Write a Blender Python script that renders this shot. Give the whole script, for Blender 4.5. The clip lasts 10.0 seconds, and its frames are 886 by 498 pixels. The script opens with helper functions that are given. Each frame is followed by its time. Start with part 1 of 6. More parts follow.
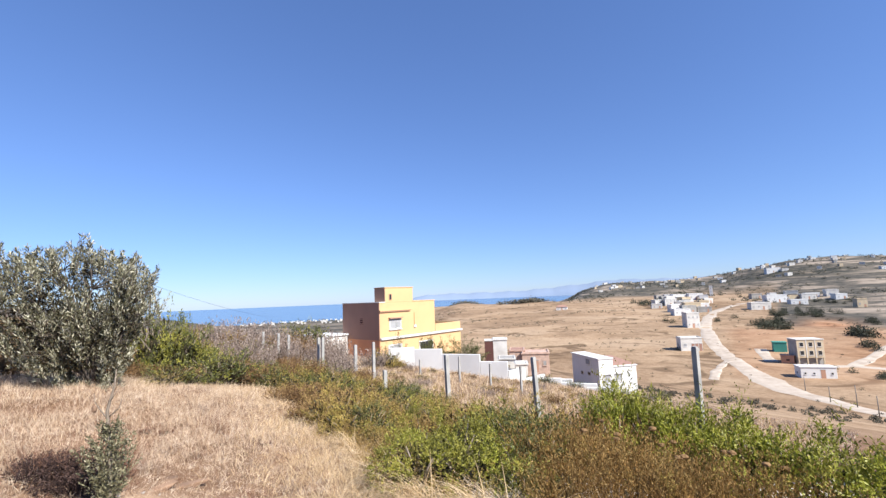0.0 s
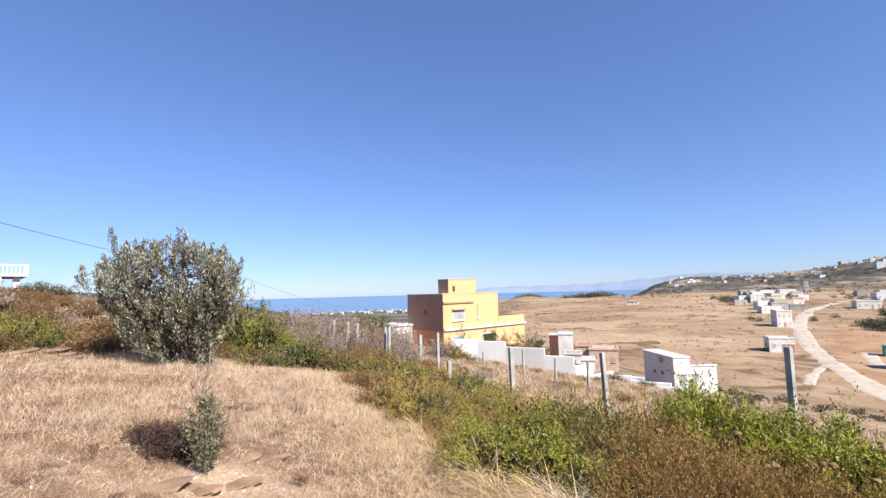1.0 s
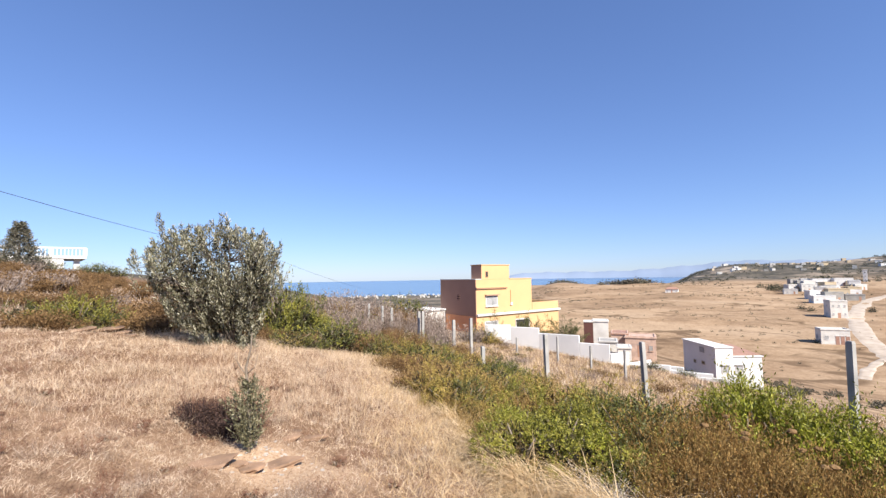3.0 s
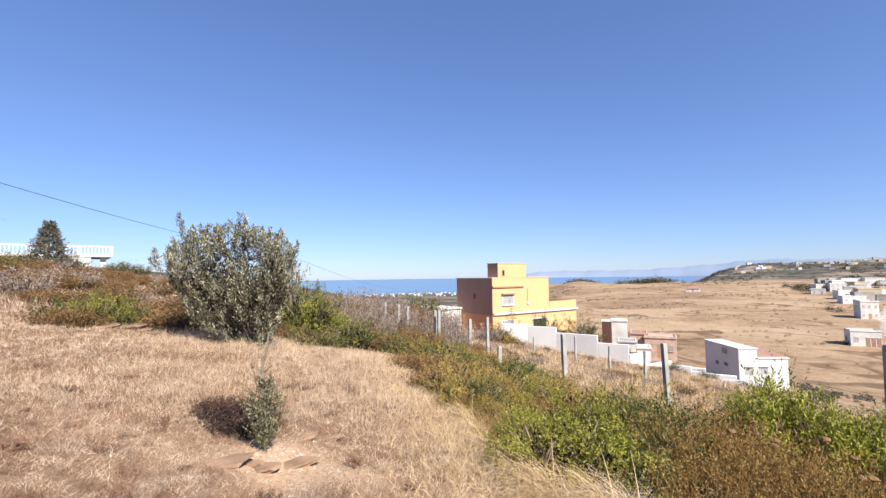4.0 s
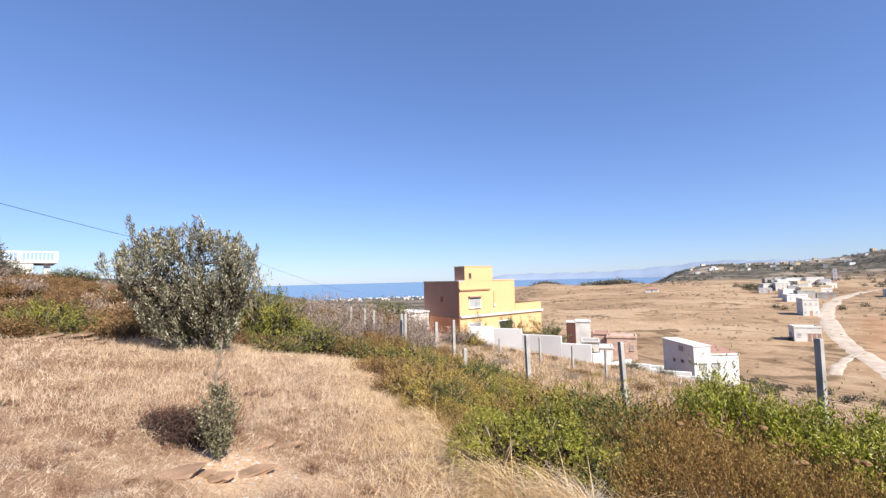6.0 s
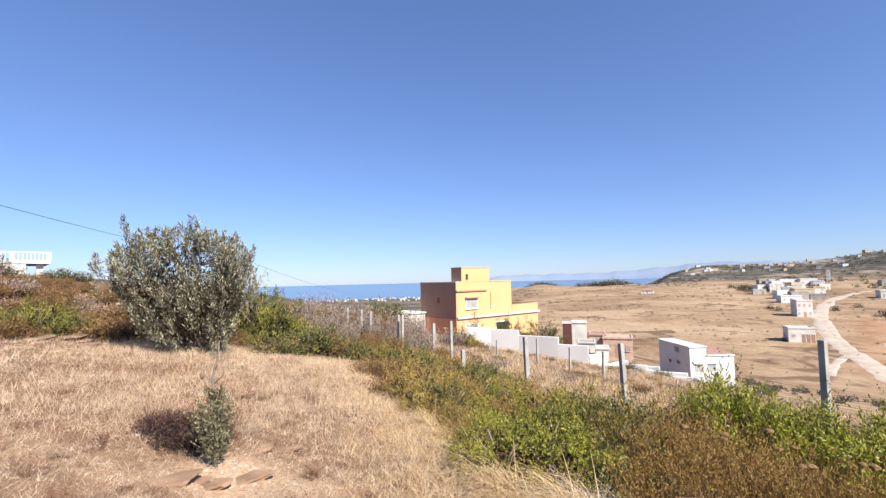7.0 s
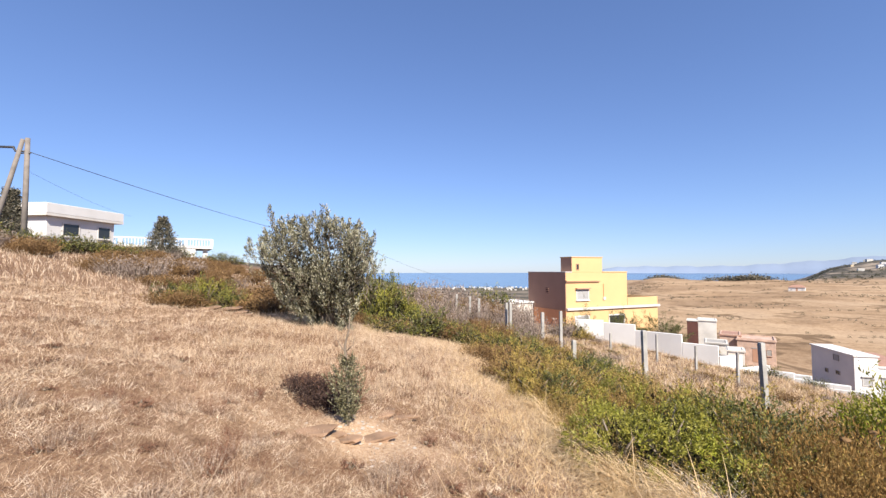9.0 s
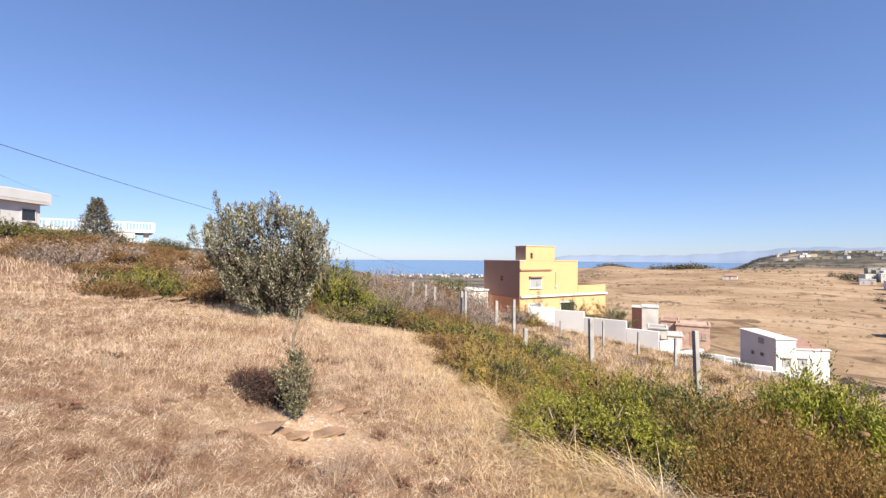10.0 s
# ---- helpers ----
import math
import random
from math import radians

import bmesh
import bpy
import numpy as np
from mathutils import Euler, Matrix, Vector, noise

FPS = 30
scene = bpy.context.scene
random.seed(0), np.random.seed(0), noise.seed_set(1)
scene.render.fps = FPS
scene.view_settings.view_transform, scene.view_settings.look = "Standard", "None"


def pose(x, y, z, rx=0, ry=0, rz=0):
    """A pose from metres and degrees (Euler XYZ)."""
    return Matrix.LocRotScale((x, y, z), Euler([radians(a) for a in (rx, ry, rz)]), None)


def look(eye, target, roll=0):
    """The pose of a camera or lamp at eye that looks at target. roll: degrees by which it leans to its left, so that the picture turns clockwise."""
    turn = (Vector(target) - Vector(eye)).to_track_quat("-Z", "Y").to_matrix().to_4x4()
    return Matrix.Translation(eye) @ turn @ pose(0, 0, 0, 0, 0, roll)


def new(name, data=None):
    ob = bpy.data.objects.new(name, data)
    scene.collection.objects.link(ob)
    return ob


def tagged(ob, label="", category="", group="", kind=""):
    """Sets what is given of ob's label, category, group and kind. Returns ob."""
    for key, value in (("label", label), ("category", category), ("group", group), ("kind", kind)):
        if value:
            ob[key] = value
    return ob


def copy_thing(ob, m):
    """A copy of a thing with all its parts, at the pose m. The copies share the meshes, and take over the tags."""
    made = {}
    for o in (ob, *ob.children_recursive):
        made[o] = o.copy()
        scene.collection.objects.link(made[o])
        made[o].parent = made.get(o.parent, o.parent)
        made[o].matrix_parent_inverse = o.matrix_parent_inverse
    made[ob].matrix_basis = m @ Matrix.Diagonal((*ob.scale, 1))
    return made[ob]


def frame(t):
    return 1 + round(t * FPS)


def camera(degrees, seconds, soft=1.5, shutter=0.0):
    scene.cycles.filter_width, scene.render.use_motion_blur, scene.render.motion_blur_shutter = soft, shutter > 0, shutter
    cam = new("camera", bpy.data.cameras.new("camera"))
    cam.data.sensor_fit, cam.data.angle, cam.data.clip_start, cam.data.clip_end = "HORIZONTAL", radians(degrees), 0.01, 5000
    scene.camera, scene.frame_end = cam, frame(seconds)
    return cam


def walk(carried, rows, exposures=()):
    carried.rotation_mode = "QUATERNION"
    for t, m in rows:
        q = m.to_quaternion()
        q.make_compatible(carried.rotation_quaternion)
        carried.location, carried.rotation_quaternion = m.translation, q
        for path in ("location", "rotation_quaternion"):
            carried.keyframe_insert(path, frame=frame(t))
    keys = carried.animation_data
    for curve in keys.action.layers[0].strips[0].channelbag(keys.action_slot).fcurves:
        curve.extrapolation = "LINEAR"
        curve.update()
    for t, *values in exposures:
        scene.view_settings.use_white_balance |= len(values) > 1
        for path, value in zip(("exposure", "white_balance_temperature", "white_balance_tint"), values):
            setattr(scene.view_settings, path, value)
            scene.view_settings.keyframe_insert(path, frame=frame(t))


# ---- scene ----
# hillside scrub above a dry valley, a yellow house, and the sea beyond
cam = camera(91.33, 10.0, soft=1.4)
PATH = [
    (0.0, pose(0.044, -0.133, 1.581, 96.264, 2.261, -1.637)),
    (0.5, pose(0.021, -0.141, 1.575, 95.725, 1.717, 3.614)),
    (1.0, pose(0.012, -0.138, 1.572, 95.511, 1.489, 6.630)),
    (1.5, pose(0.003, -0.130, 1.567, 95.077, 1.200, 8.324)),
    (2.0, pose(-0.013, -0.118, 1.572, 94.470, 1.046, 9.175)),
    (2.5, pose(-0.024, -0.105, 1.579, 93.878, 1.000, 9.686)),
    (4.0, pose(-0.053, 0.003, 1.599, 93.463, 0.768, 13.068)),
    (4.5, pose(-0.000, -0.000, 1.600, 93.570, 0.783, 12.700)),
    (5.0, pose(0.030, -0.010, 1.592, 93.674, 0.938, 12.036)),
    (5.5, pose(0.049, -0.027, 1.584, 93.764, 1.374, 9.979)),
    (7.0, pose(-0.038, 0.059, 1.585, 93.969, 1.309, 8.318)),
    (7.5, pose(-0.064, 0.083, 1.591, 94.031, 0.684, 9.220)),
    (8.0, pose(-0.072, 0.061, 1.568, 94.076, 0.122, 9.517)),
    (8.2, pose(-0.093, 0.042, 1.550, 93.853, -0.400, 11.227)),
    (8.3, pose(-0.081, 0.040, 1.540, 93.700, -0.297, 13.867)),
    (8.4, pose(-0.073, 0.024, 1.531, 93.545, -0.445, 16.632)),
    (8.5, pose(-0.085, -0.005, 1.520, 93.438, -0.641, 19.730)),
    (8.6, pose(-0.082, 0.009, 1.517, 93.025, -0.393, 21.954)),
    (9.0, pose(-0.082, -0.027, 1.521, 92.702, 0.095, 22.359)),
    (9.5, pose(-0.054, -0.042, 1.529, 91.731, -0.126, 21.718)),
    (10.0, pose(-0.037, -0.003, 1.590, 91.014, -0.379, 16.720)),
]
walk(cam, PATH, [(0.0, 1.05, 6150, 9), (0.7, 1.05, 6300, 9.5), (2.0, 1.05, 6450, 10), (5.5, 1.05, 6500, 10), (8.0, 1.05, 6600, 10), (10.0, 1.05, 6800, 10)])

# ------------------------------------------------------------------ light
SUN_TO = Vector((0.72, -0.69, 0.0)).normalized()
SUN_EL = radians(42)
world = bpy.data.worlds.new("sky")
scene.world = world
world.use_nodes = True
wn = world.node_tree.nodes
sky = wn.new("ShaderNodeTexSky")
sky.sky_type = "NISHITA"
sky.sun_disc = False
sky.sun_elevation = SUN_EL
sky.sun_rotation = math.atan2(SUN_TO.x, SUN_TO.y)
sky.altitude = 150
sky.air_density = 1.0
sky.dust_density = 0.1
sky.ozone_density = 4.0
wn["Background"].inputs["Strength"].default_value = 0.0855
tint = wn.new("ShaderNodeMix")
tint.data_type, tint.blend_type = "RGBA", "MULTIPLY"
tint.inputs[0].default_value = 1.0
tint.inputs[7].default_value = (0.825, 0.985, 1.41, 1)
soft = wn.new("ShaderNodeGamma")
soft.inputs[1].default_value = 0.75
world.node_tree.links.new(sky.outputs[0], soft.inputs[0])
world.node_tree.links.new(soft.outputs[0], tint.inputs[6])
world.node_tree.links.new(tint.outputs[2], wn["Background"].inputs["Color"])

sun_data = bpy.data.lights.new("sun", "SUN")
sun_data.energy = 5.0
sun_data.angle = radians(0.53)
sun_data.color = (1.0, 0.93, 0.83)
sun = new("sun", sun_data)
sun_way = Vector((SUN_TO.x * math.cos(SUN_EL), SUN_TO.y * math.cos(SUN_EL), math.sin(SUN_EL)))
sun.matrix_world = look(sun_way * 200, (0, 0, 0))


# ------------------------------------------------------------------ materials
def nodes_of(name, rough=0.8, metal=0.0):
    m = bpy.data.materials.new(name)
    m.use_nodes = True
    nt = m.node_tree
    b = nt.nodes["Principled BSDF"]
    b.inputs["Roughness"].default_value = rough
    b.inputs["Metallic"].default_value = metal
    return m, nt, b


def ramp(nt, fac, stops):
    r = nt.nodes.new("ShaderNodeValToRGB")
    while len(r.color_ramp.elements) < len(stops):
        r.color_ramp.elements.new(0.5)
    for e, (p, c) in zip(r.color_ramp.elements, stops):
        e.position, e.color = p, (*c, 1)
    nt.links.new(fac, r.inputs[0])
    return r.outputs[0]


def noise_of(nt, scale, detail=4, rough=0.55, vec=None):
    n = nt.nodes.new("ShaderNodeTexNoise")
    n.inputs["Scale"].default_value = scale
    n.inputs["Detail"].default_value = detail
    n.inputs["Roughness"].default_value = rough
    if vec is None:
        vec = position(nt)
    nt.links.new(vec, n.inputs["Vector"])
    return n.outputs["Fac"]


def position(nt):
    g = nt.nodes.new("ShaderNodeNewGeometry")
    return g.outputs["Position"]


def mix(nt, fac, a, b, kind="MIX"):
    m = nt.nodes.new("ShaderNodeMix")
    m.data_type, m.blend_type = "RGBA", kind
    for v, s in ((fac, m.inputs[0]), (a, m.inputs[6]), (b, m.inputs[7])):
        if isinstance(v, (int, float)):
            s.default_value = v
        elif isinstance(v, tuple):
            s.default_value = (*v, 1)
        else:
            nt.links.new(v, s)
    return m.outputs[2]


def bump(nt, b, height, strength=0.4, dist=0.02):
    n = nt.nodes.new("ShaderNodeBump")
    n.inputs["Strength"].default_value = strength
    n.inputs["Distance"].default_value = dist
    nt.links.new(height, n.inputs["Height"])
    nt.links.new(n.outputs[0], b.inputs["Normal"])


def maths(nt, op, a, b=0.0):
    m = nt.nodes.new("ShaderNodeMath")
    m.operation = op
    for v, s in ((a, m.inputs[0]), (b, m.inputs[1])):
        if isinstance(v, (int, float)):
            s.default_value = v
        else:
            nt.links.new(v, s)
    return m.outputs[0]


def plaster(name, col, rough=0.85, stain=0.25, scale=1.2):
    """Painted render with fine grain, soft stains and a little weathering."""
    m, nt, b = nodes_of(name, rough)
    big = noise_of(nt, scale * 0.5, 5)
    fine = noise_of(nt, scale * 14, 3)
    dark = tuple(c * (1 - stain) for c in col)
    lite = tuple(min(0.9, c * 1.04) for c in col)
    c1 = ramp(nt, big, [(0.3, dark), (0.62, col), (0.9, lite)])
    c2 = mix(nt, 0.12, c1, ramp(nt, fine, [(0.3, dark), (0.7, lite)]))
    nt.links.new(c2, b.inputs["Base Color"])
    bump(nt, b, fine, 0.25, 0.01)
    return m


def leafy(name, stops, rough=0.6, trans=0.25, sheen_scale=2.0, own=0.62, gain=1.0):
    """Leaf material: each leaf takes its own tint, the clump a second, slower one."""
    m, nt, b = nodes_of(name, rough)
    g = nt.nodes.new("ShaderNodeNewGeometry")
    slow = noise_of(nt, sheen_scale, 2)
    if gain != 1.0:
        slow = maths(nt, "ADD", maths(nt, "MULTIPLY", slow, gain), 0.5 - 0.5 * gain)
    f = maths(nt, "ADD", maths(nt, "MULTIPLY", g.outputs["Random Per Island"], own), maths(nt, "MULTIPLY", slow, 1.0 - own))
    col = ramp(nt, f, stops)
    nt.links.new(col, b.inputs["Base Color"])
    b.inputs["Specular IOR Level"].default_value = 0.3
    if trans:
        t = nt.nodes.new("ShaderNodeBsdfTranslucent")
        nt.links.new(col, t.inputs["Color"])
        mx = nt.nodes.new("ShaderNodeMixShader")
        mx.inputs[0].default_value = trans
        nt.links.new(b.outputs[0], mx.inputs[1])
        nt.links.new(t.outputs[0], mx.inputs[2])
        nt.links.new(mx.outputs[0], nt.nodes["Material Output"].inputs["Surface"])
    return m


M = {}
M["yellow"] = plaster("yellow_paint", (0.570, 0.365, 0.180), stain=0.08)
M["brown"] = plaster("brown_paint", (0.40, 0.228, 0.152), stain=0.12)
M["orange"] = plaster("orange_paint", (0.74, 0.34, 0.16), stain=0.15)
M["white"] = plaster("white_paint", (0.610, 0.602, 0.588), stain=0.12)
M["offwhite"] = plaster("weathered_white", (0.592, 0.568, 0.528), stain=0.25)
M["tan"] = plaster("tan_render", (0.496, 0.400, 0.272), stain=0.2)
M["pink"] = plaster("pink_brick_render", (0.52, 0.365, 0.285), stain=0.35, scale=3)
M["maroon"] = plaster("maroon_paint", (0.096, 0.036, 0.028), stain=0.3)
M["teal"] = plaster("teal_paint", (0.048, 0.240, 0.192), stain=0.2)
M["grey"] = plaster("grey_render", (0.336, 0.320, 0.296), stain=0.3)
M["tile"] = plaster("roof_tile", (0.330, 0.190, 0.140), stain=0.3, scale=4)
M["concrete"] = plaster("post_concrete", (0.350, 0.340, 0.318), stain=0.4, scale=5)
M["wood"] = plaster("pole_wood", (0.20, 0.175, 0.155), stain=0.35, scale=6)
M["bark"] = plaster("bark", (0.110, 0.088, 0.068), stain=0.45, scale=14)
M["twig"] = plaster("twig", (0.240, 0.192, 0.144), stain=0.35, scale=20)
M["rock"] = plaster("rock", (0.288, 0.180, 0.112), stain=0.55, scale=9)
M["pebble"] = plaster("pebble", (0.46, 0.40, 0.34), stain=0.3, scale=20)
M["shutter"] = plaster("shutter_grey", (0.33, 0.33, 0.33), stain=0.15)
M["metal"], _nt, _b = nodes_of("dark_metal", 0.5, 0.6)
_b.inputs["Base Color"].default_value = (0.08, 0.08, 0.085, 1)
M["glass"], _nt, _b = nodes_of("window_glass", 0.12)
_b.inputs["Base Color"].default_value = (0.025, 0.028, 0.032, 1)
M["cable"], _nt, _b = nodes_of("cable_black", 0.6)
_b.inputs["Base Color"].default_value = (0.03, 0.03, 0.035, 1)


def ground_material():
    m, nt, b = nodes_of("dry_ground", 0.95)
    b.inputs["Specular IOR Level"].default_value = 0.1
    att = nt.nodes.new("ShaderNodeAttribute")
    att.attribute_name = "cover"
    sep = nt.nodes.new("ShaderNodeSeparateColor")
    nt.links.new(att.outputs["Color"], sep.inputs[0])
    scrub, near, red = sep.outputs[0], sep.outputs[1], sep.outputs[2]
    # strips that follow the contours: old terraces, field edges and sheep tracks
    sp = nt.nodes.new("ShaderNodeSeparateXYZ")
    nt.links.new(position(nt), sp.inputs[0])

    def contour(flat, steep, detail, rough):
        cb = nt.nodes.new("ShaderNodeCombineXYZ")
        for k, f in ((0, flat), (1, flat), (2, steep)):
            nt.links.new(maths(nt, "MULTIPLY", sp.outputs[k], f), cb.inputs[k])
        return noise_of(nt, 1.0, detail, rough, cb.outputs[0])

    # fields: straw with paler and redder sweeps
    n_big = noise_of(nt, 0.012, 5)
    n_fine = noise_of(nt, 0.9, 4, 0.7)
    field = ramp(nt, n_big, [(0.36, (0.160, 0.096, 0.055)), (0.48, (0.262, 0.175, 0.106)), (0.64, (0.385, 0.280, 0.184))])
    field = mix(nt, 0.55, field, ramp(nt, contour(0.014, 0.55, 4, 0.6), [(0.40, (0.110, 0.066, 0.040)), (0.47, (0.235, 0.155, 0.094)), (0.54, (0.360, 0.260, 0.170)), (0.62, (0.460, 0.352, 0.245))]))
    field = mix(nt, 0.35, field, ramp(nt, noise_of(nt, 0.16, 6, 0.75), [(0.36, (0.150, 0.090, 0.051)), (0.5, (0.310, 0.210, 0.128)), (0.64, (0.430, 0.315, 0.205))]))
    field = mix(nt, 0.25, field, ramp(nt, n_fine, [(0.36, (0.130, 0.080, 0.046)), (0.64, (0.450, 0.335, 0.215))]))
    edge = ramp(nt, contour(0.022, 0.8, 3, 0.5), [(0.472, (0, 0, 0)), (0.49, (1, 1, 1)), (0.51, (1, 1, 1)), (0.522, (0, 0, 0))])
    edge = maths(nt, "MULTIPLY", edge, ramp(nt, noise_of(nt, 0.035, 3), [(0.42, (0, 0, 0)), (0.52, (0.85, 0.85, 0.85))]))
    field = mix(nt, edge, field, (0.120, 0.078, 0.046))
    # scrub hills: dark cover broken by pale terraces
    strip = contour(0.017, 0.34, 5, 0.65)
    bush = ramp(nt, strip, [(0.45, (0.050, 0.050, 0.043)), (0.50, (0.092, 0.084, 0.070)), (0.53, (0.225, 0.182, 0.140)), (0.60, (0.360, 0.296, 0.232))])
    bush = mix(nt, 0.3, bush, ramp(nt, noise_of(nt, 0.11, 6, 0.75), [(0.42, (0.052, 0.050, 0.042)), (0.52, (0.150, 0.125, 0.098)), (0.62, (0.330, 0.268, 0.205))]))
    dark = ramp(nt, noise_of(nt, 0.07, 6, 0.75), [(0.40, (0.036, 0.037, 0.031)), (0.52, (0.074, 0.068, 0.054)), (0.64, (0.190, 0.155, 0.118))])
    far = mix(nt, ramp(nt, scrub, [(0.2, (0, 0, 0)), (0.55, (1, 1, 1))]), field, bush)
    far = mix(nt, ramp(nt, scrub, [(0.6, (0, 0, 0)), (0.95, (1, 1, 1))]), far, dark)
    clay = ramp(nt, noise_of(nt, 0.12, 5, 0.65), [(0.36, (0.215, 0.105, 0.055)), (0.5, (0.345, 0.190, 0.105)), (0.66, (0.430, 0.265, 0.160))])
    far = mix(nt, red, far, clay)
    # the slope underfoot: reddish soil with straw litter
    g1 = noise_of(nt, 1.3, 5, 0.6)
    g2 = noise_of(nt, 26, 4, 0.7)
    soil = ramp(nt, g1, [(0.3, (0.134, 0.070, 0.039)), (0.5, (0.194, 0.115, 0.070)), (0.7, (0.262, 0.176, 0.115))])
    soil = mix(nt, 0.45, soil, ramp(nt, g2, [(0.3, (0.067, 0.037, 0.022)), (0.55, (0.201, 0.125, 0.076)), (0.75, (0.353, 0.262, 0.170))]))
    grit = noise_of(nt, 90, 3, 0.8)
    dust = ramp(nt, g2, [(0.3, (0.250, 0.150, 0.085)), (0.5, (0.385, 0.258, 0.158)), (0.7, (0.480, 0.350, 0.230))])
    dust = mix(nt, ramp(nt, grit, [(0.55, (0, 0, 0)), (0.62, (0.8, 0.8, 0.8))]), dust, (0.56, 0.47, 0.38))
    soil = mix(nt, att.outputs["Alpha"], soil, dust)
    col = mix(nt, near, far, soil)
    nt.links.new(col, b.inputs["Base Color"])
    bump(nt, b, maths(nt, "ADD", g2, n_fine), 0.5, 0.03)
    return m


M["ground"] = ground_material()


def road_material():
    m, nt, b = nodes_of("dirt_road", 0.95)
    c = ramp(nt, noise_of(nt, 0.35, 5, 0.65), [(0.3, (0.300, 0.240, 0.182)), (0.5, (0.400, 0.332, 0.264)), (0.75, (0.480, 0.415, 0.340))])
    nt.links.new(c, b.inputs["Base Color"])
    return m


M["road"] = road_material()


def sea_material():
    m, nt, b = nodes_of("sea_water", 0.22)
    c = ramp(nt, noise_of(nt, 0.004, 4, 0.6), [(0.3, (0.070, 0.135, 0.235)), (0.7, (0.085, 0.155, 0.260))])
    nt.links.new(c, b.inputs["Base Color"])
    bump(nt, b, noise_of(nt, 0.08, 4), 0.05, 1.0)
    return m


M["sea"] = sea_material()
# distance haze is mixed into the mountain's blue base colour
M["mountain"], _nt, _b = nodes_of("haze_tinted_mountain", 1.0)
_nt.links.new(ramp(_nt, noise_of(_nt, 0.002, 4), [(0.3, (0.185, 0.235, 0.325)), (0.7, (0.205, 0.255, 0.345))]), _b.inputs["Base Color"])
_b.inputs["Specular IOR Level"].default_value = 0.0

# ------------------------------------------------------------------ mesh helpers
def soft_min(a, b, k):
    return -k * np.logaddexp(-a / k, -b / k)


def soft_max(a, b, k):
    return k * np.logaddexp(a / k, b / k)


def smooth(a, lo, hi):
    t = np.clip((a - lo) / (hi - lo), 0, 1)
    return t * t * (3 - 2 * t)


WAVE_SETS = {}


def waves(x, y, size, seed):
    """Smooth pseudo-noise in -1..1 from a few crossed sines."""
    if seed not in WAVE_SETS:
        r = np.random.RandomState(seed)
        WAVE_SETS[seed] = [(r.uniform(0, 6.28), r.uniform(0, 6.28), r.uniform(0.6, 1.7)) for k in range(6)]
    out = 0
    for a, p, f in WAVE_SETS[seed]:
        out = out + np.sin((x * math.cos(a) + y * math.sin(a)) * (f * 6.28 / size) + p)
    return out / 3.2


def terrain(x, y):
    """Height of the land: a hillside falling to a fence, a dry valley, a village rise, hills and the shore."""
    x, y = np.asarray(x, float), np.asarray(y, float)
    d = np.hypot(x, y) + 1e-6
    az = np.degrees(np.arctan2(-x, y))
    s = -0.8 * x - 0.6 * y
    hillside = soft_min(0.2 * s, 3.1 + 0 * s, 0.35)
    hillside = hillside - 1.5 * smooth(-s, 25, 46)
    rise = np.minimum(d, 460) - 130
    valley = -23.5 + 0.043 * np.maximum(rise, 0) + waves(x, y, 140, 3) * 0.9 * smooth(d, 120, 260)
    valley = valley + (0.75 * waves(x, y, 64, 31) + 0.3 * waves(x, y, 27, 32)) * smooth(d, 120, 200) * (1 - smooth(d, 480, 560))
    seaward = smooth(az, -4, 9)
    valley = valley * (1 - seaward) - 35.0 * seaward
    shore = smooth(d, 470, 900) * smooth(az, -19.5, -15.5)
    valley = valley * (1 - shore) - 36.5 * shore
    valley = valley - 8.0 * smooth(d, 850, 1150) * smooth(az, -1, 4)
    hills = smooth(d, 440, 880) * (1 - smooth(d, 1150, 2100))
    lift = 21 * smooth(-az, 15.0, 24.5) + 4 * np.exp(-(((az + 22.5) / 2.4) ** 2)) + 27 * np.exp(-(((az + 43.5) / 7.5) ** 2))
    lift = lift + 2.2 * waves(x, y, 190, 8) + 1.2 * waves(x, y, 70, 9)
    valley = valley + lift * hills * smooth(-az, 15, 20)
    knoll = 5.5 * np.exp(-(((az + 4.6) / 1.6) ** 2) - ((d - 620) / 90) ** 2)
    z = soft_max(hillside, valley + knoll, 1.3) + 0.0
    z = np.where(d > 2300, np.minimum(z, -44), z)
    z = z - smooth(d, 1500, 2300) * np.maximum(z + 44, 0)
    near = 1 - smooth(d, 25, 60)
    z = z + 0.30 * np.exp(-(((x + 5.9) / 2.3) ** 2 + ((y - 7.6) / 2.3) ** 2))
    return z + near * (0.05 * waves(x, y, 3.1, 5) + 0.03 * waves(x, y, 1.1, 6))


def height(x, y):
    return float(terrain(np.array([x]), np.array([y]))[0])


def mesh_of(name, verts, faces, material=None, smooth_shade=False):
    me = bpy.data.meshes.new(name)
    me.from_pydata([tuple(v) for v in verts], [], [tuple(f) for f in faces])
    if material:
        me.materials.append(material)
    if smooth_shade:
        me.polygons.foreach_set("use_smooth", [True] * len(me.polygons))
    me.update()
    return me


def tri_mesh(name, verts, tris, material):
    """A mesh straight from arrays of corners and triangles."""
    verts, tris = np.ascontiguousarray(verts, np.float32), np.ascontiguousarray(tris, np.int32)
    me = bpy.data.meshes.new(name)
    me.vertices.add(len(verts))
    me.vertices.foreach_set("co", verts.ravel())
    me.loops.add(tris.size)
    me.loops.foreach_set("vertex_index", tris.ravel())
    me.polygons.add(len(tris))
    me.polygons.foreach_set("loop_start", np.arange(0, tris.size, 3, dtype=np.int32))
    me.materials.append(material)
    me.update(calc_edges=True)
    me.validate()
    return me


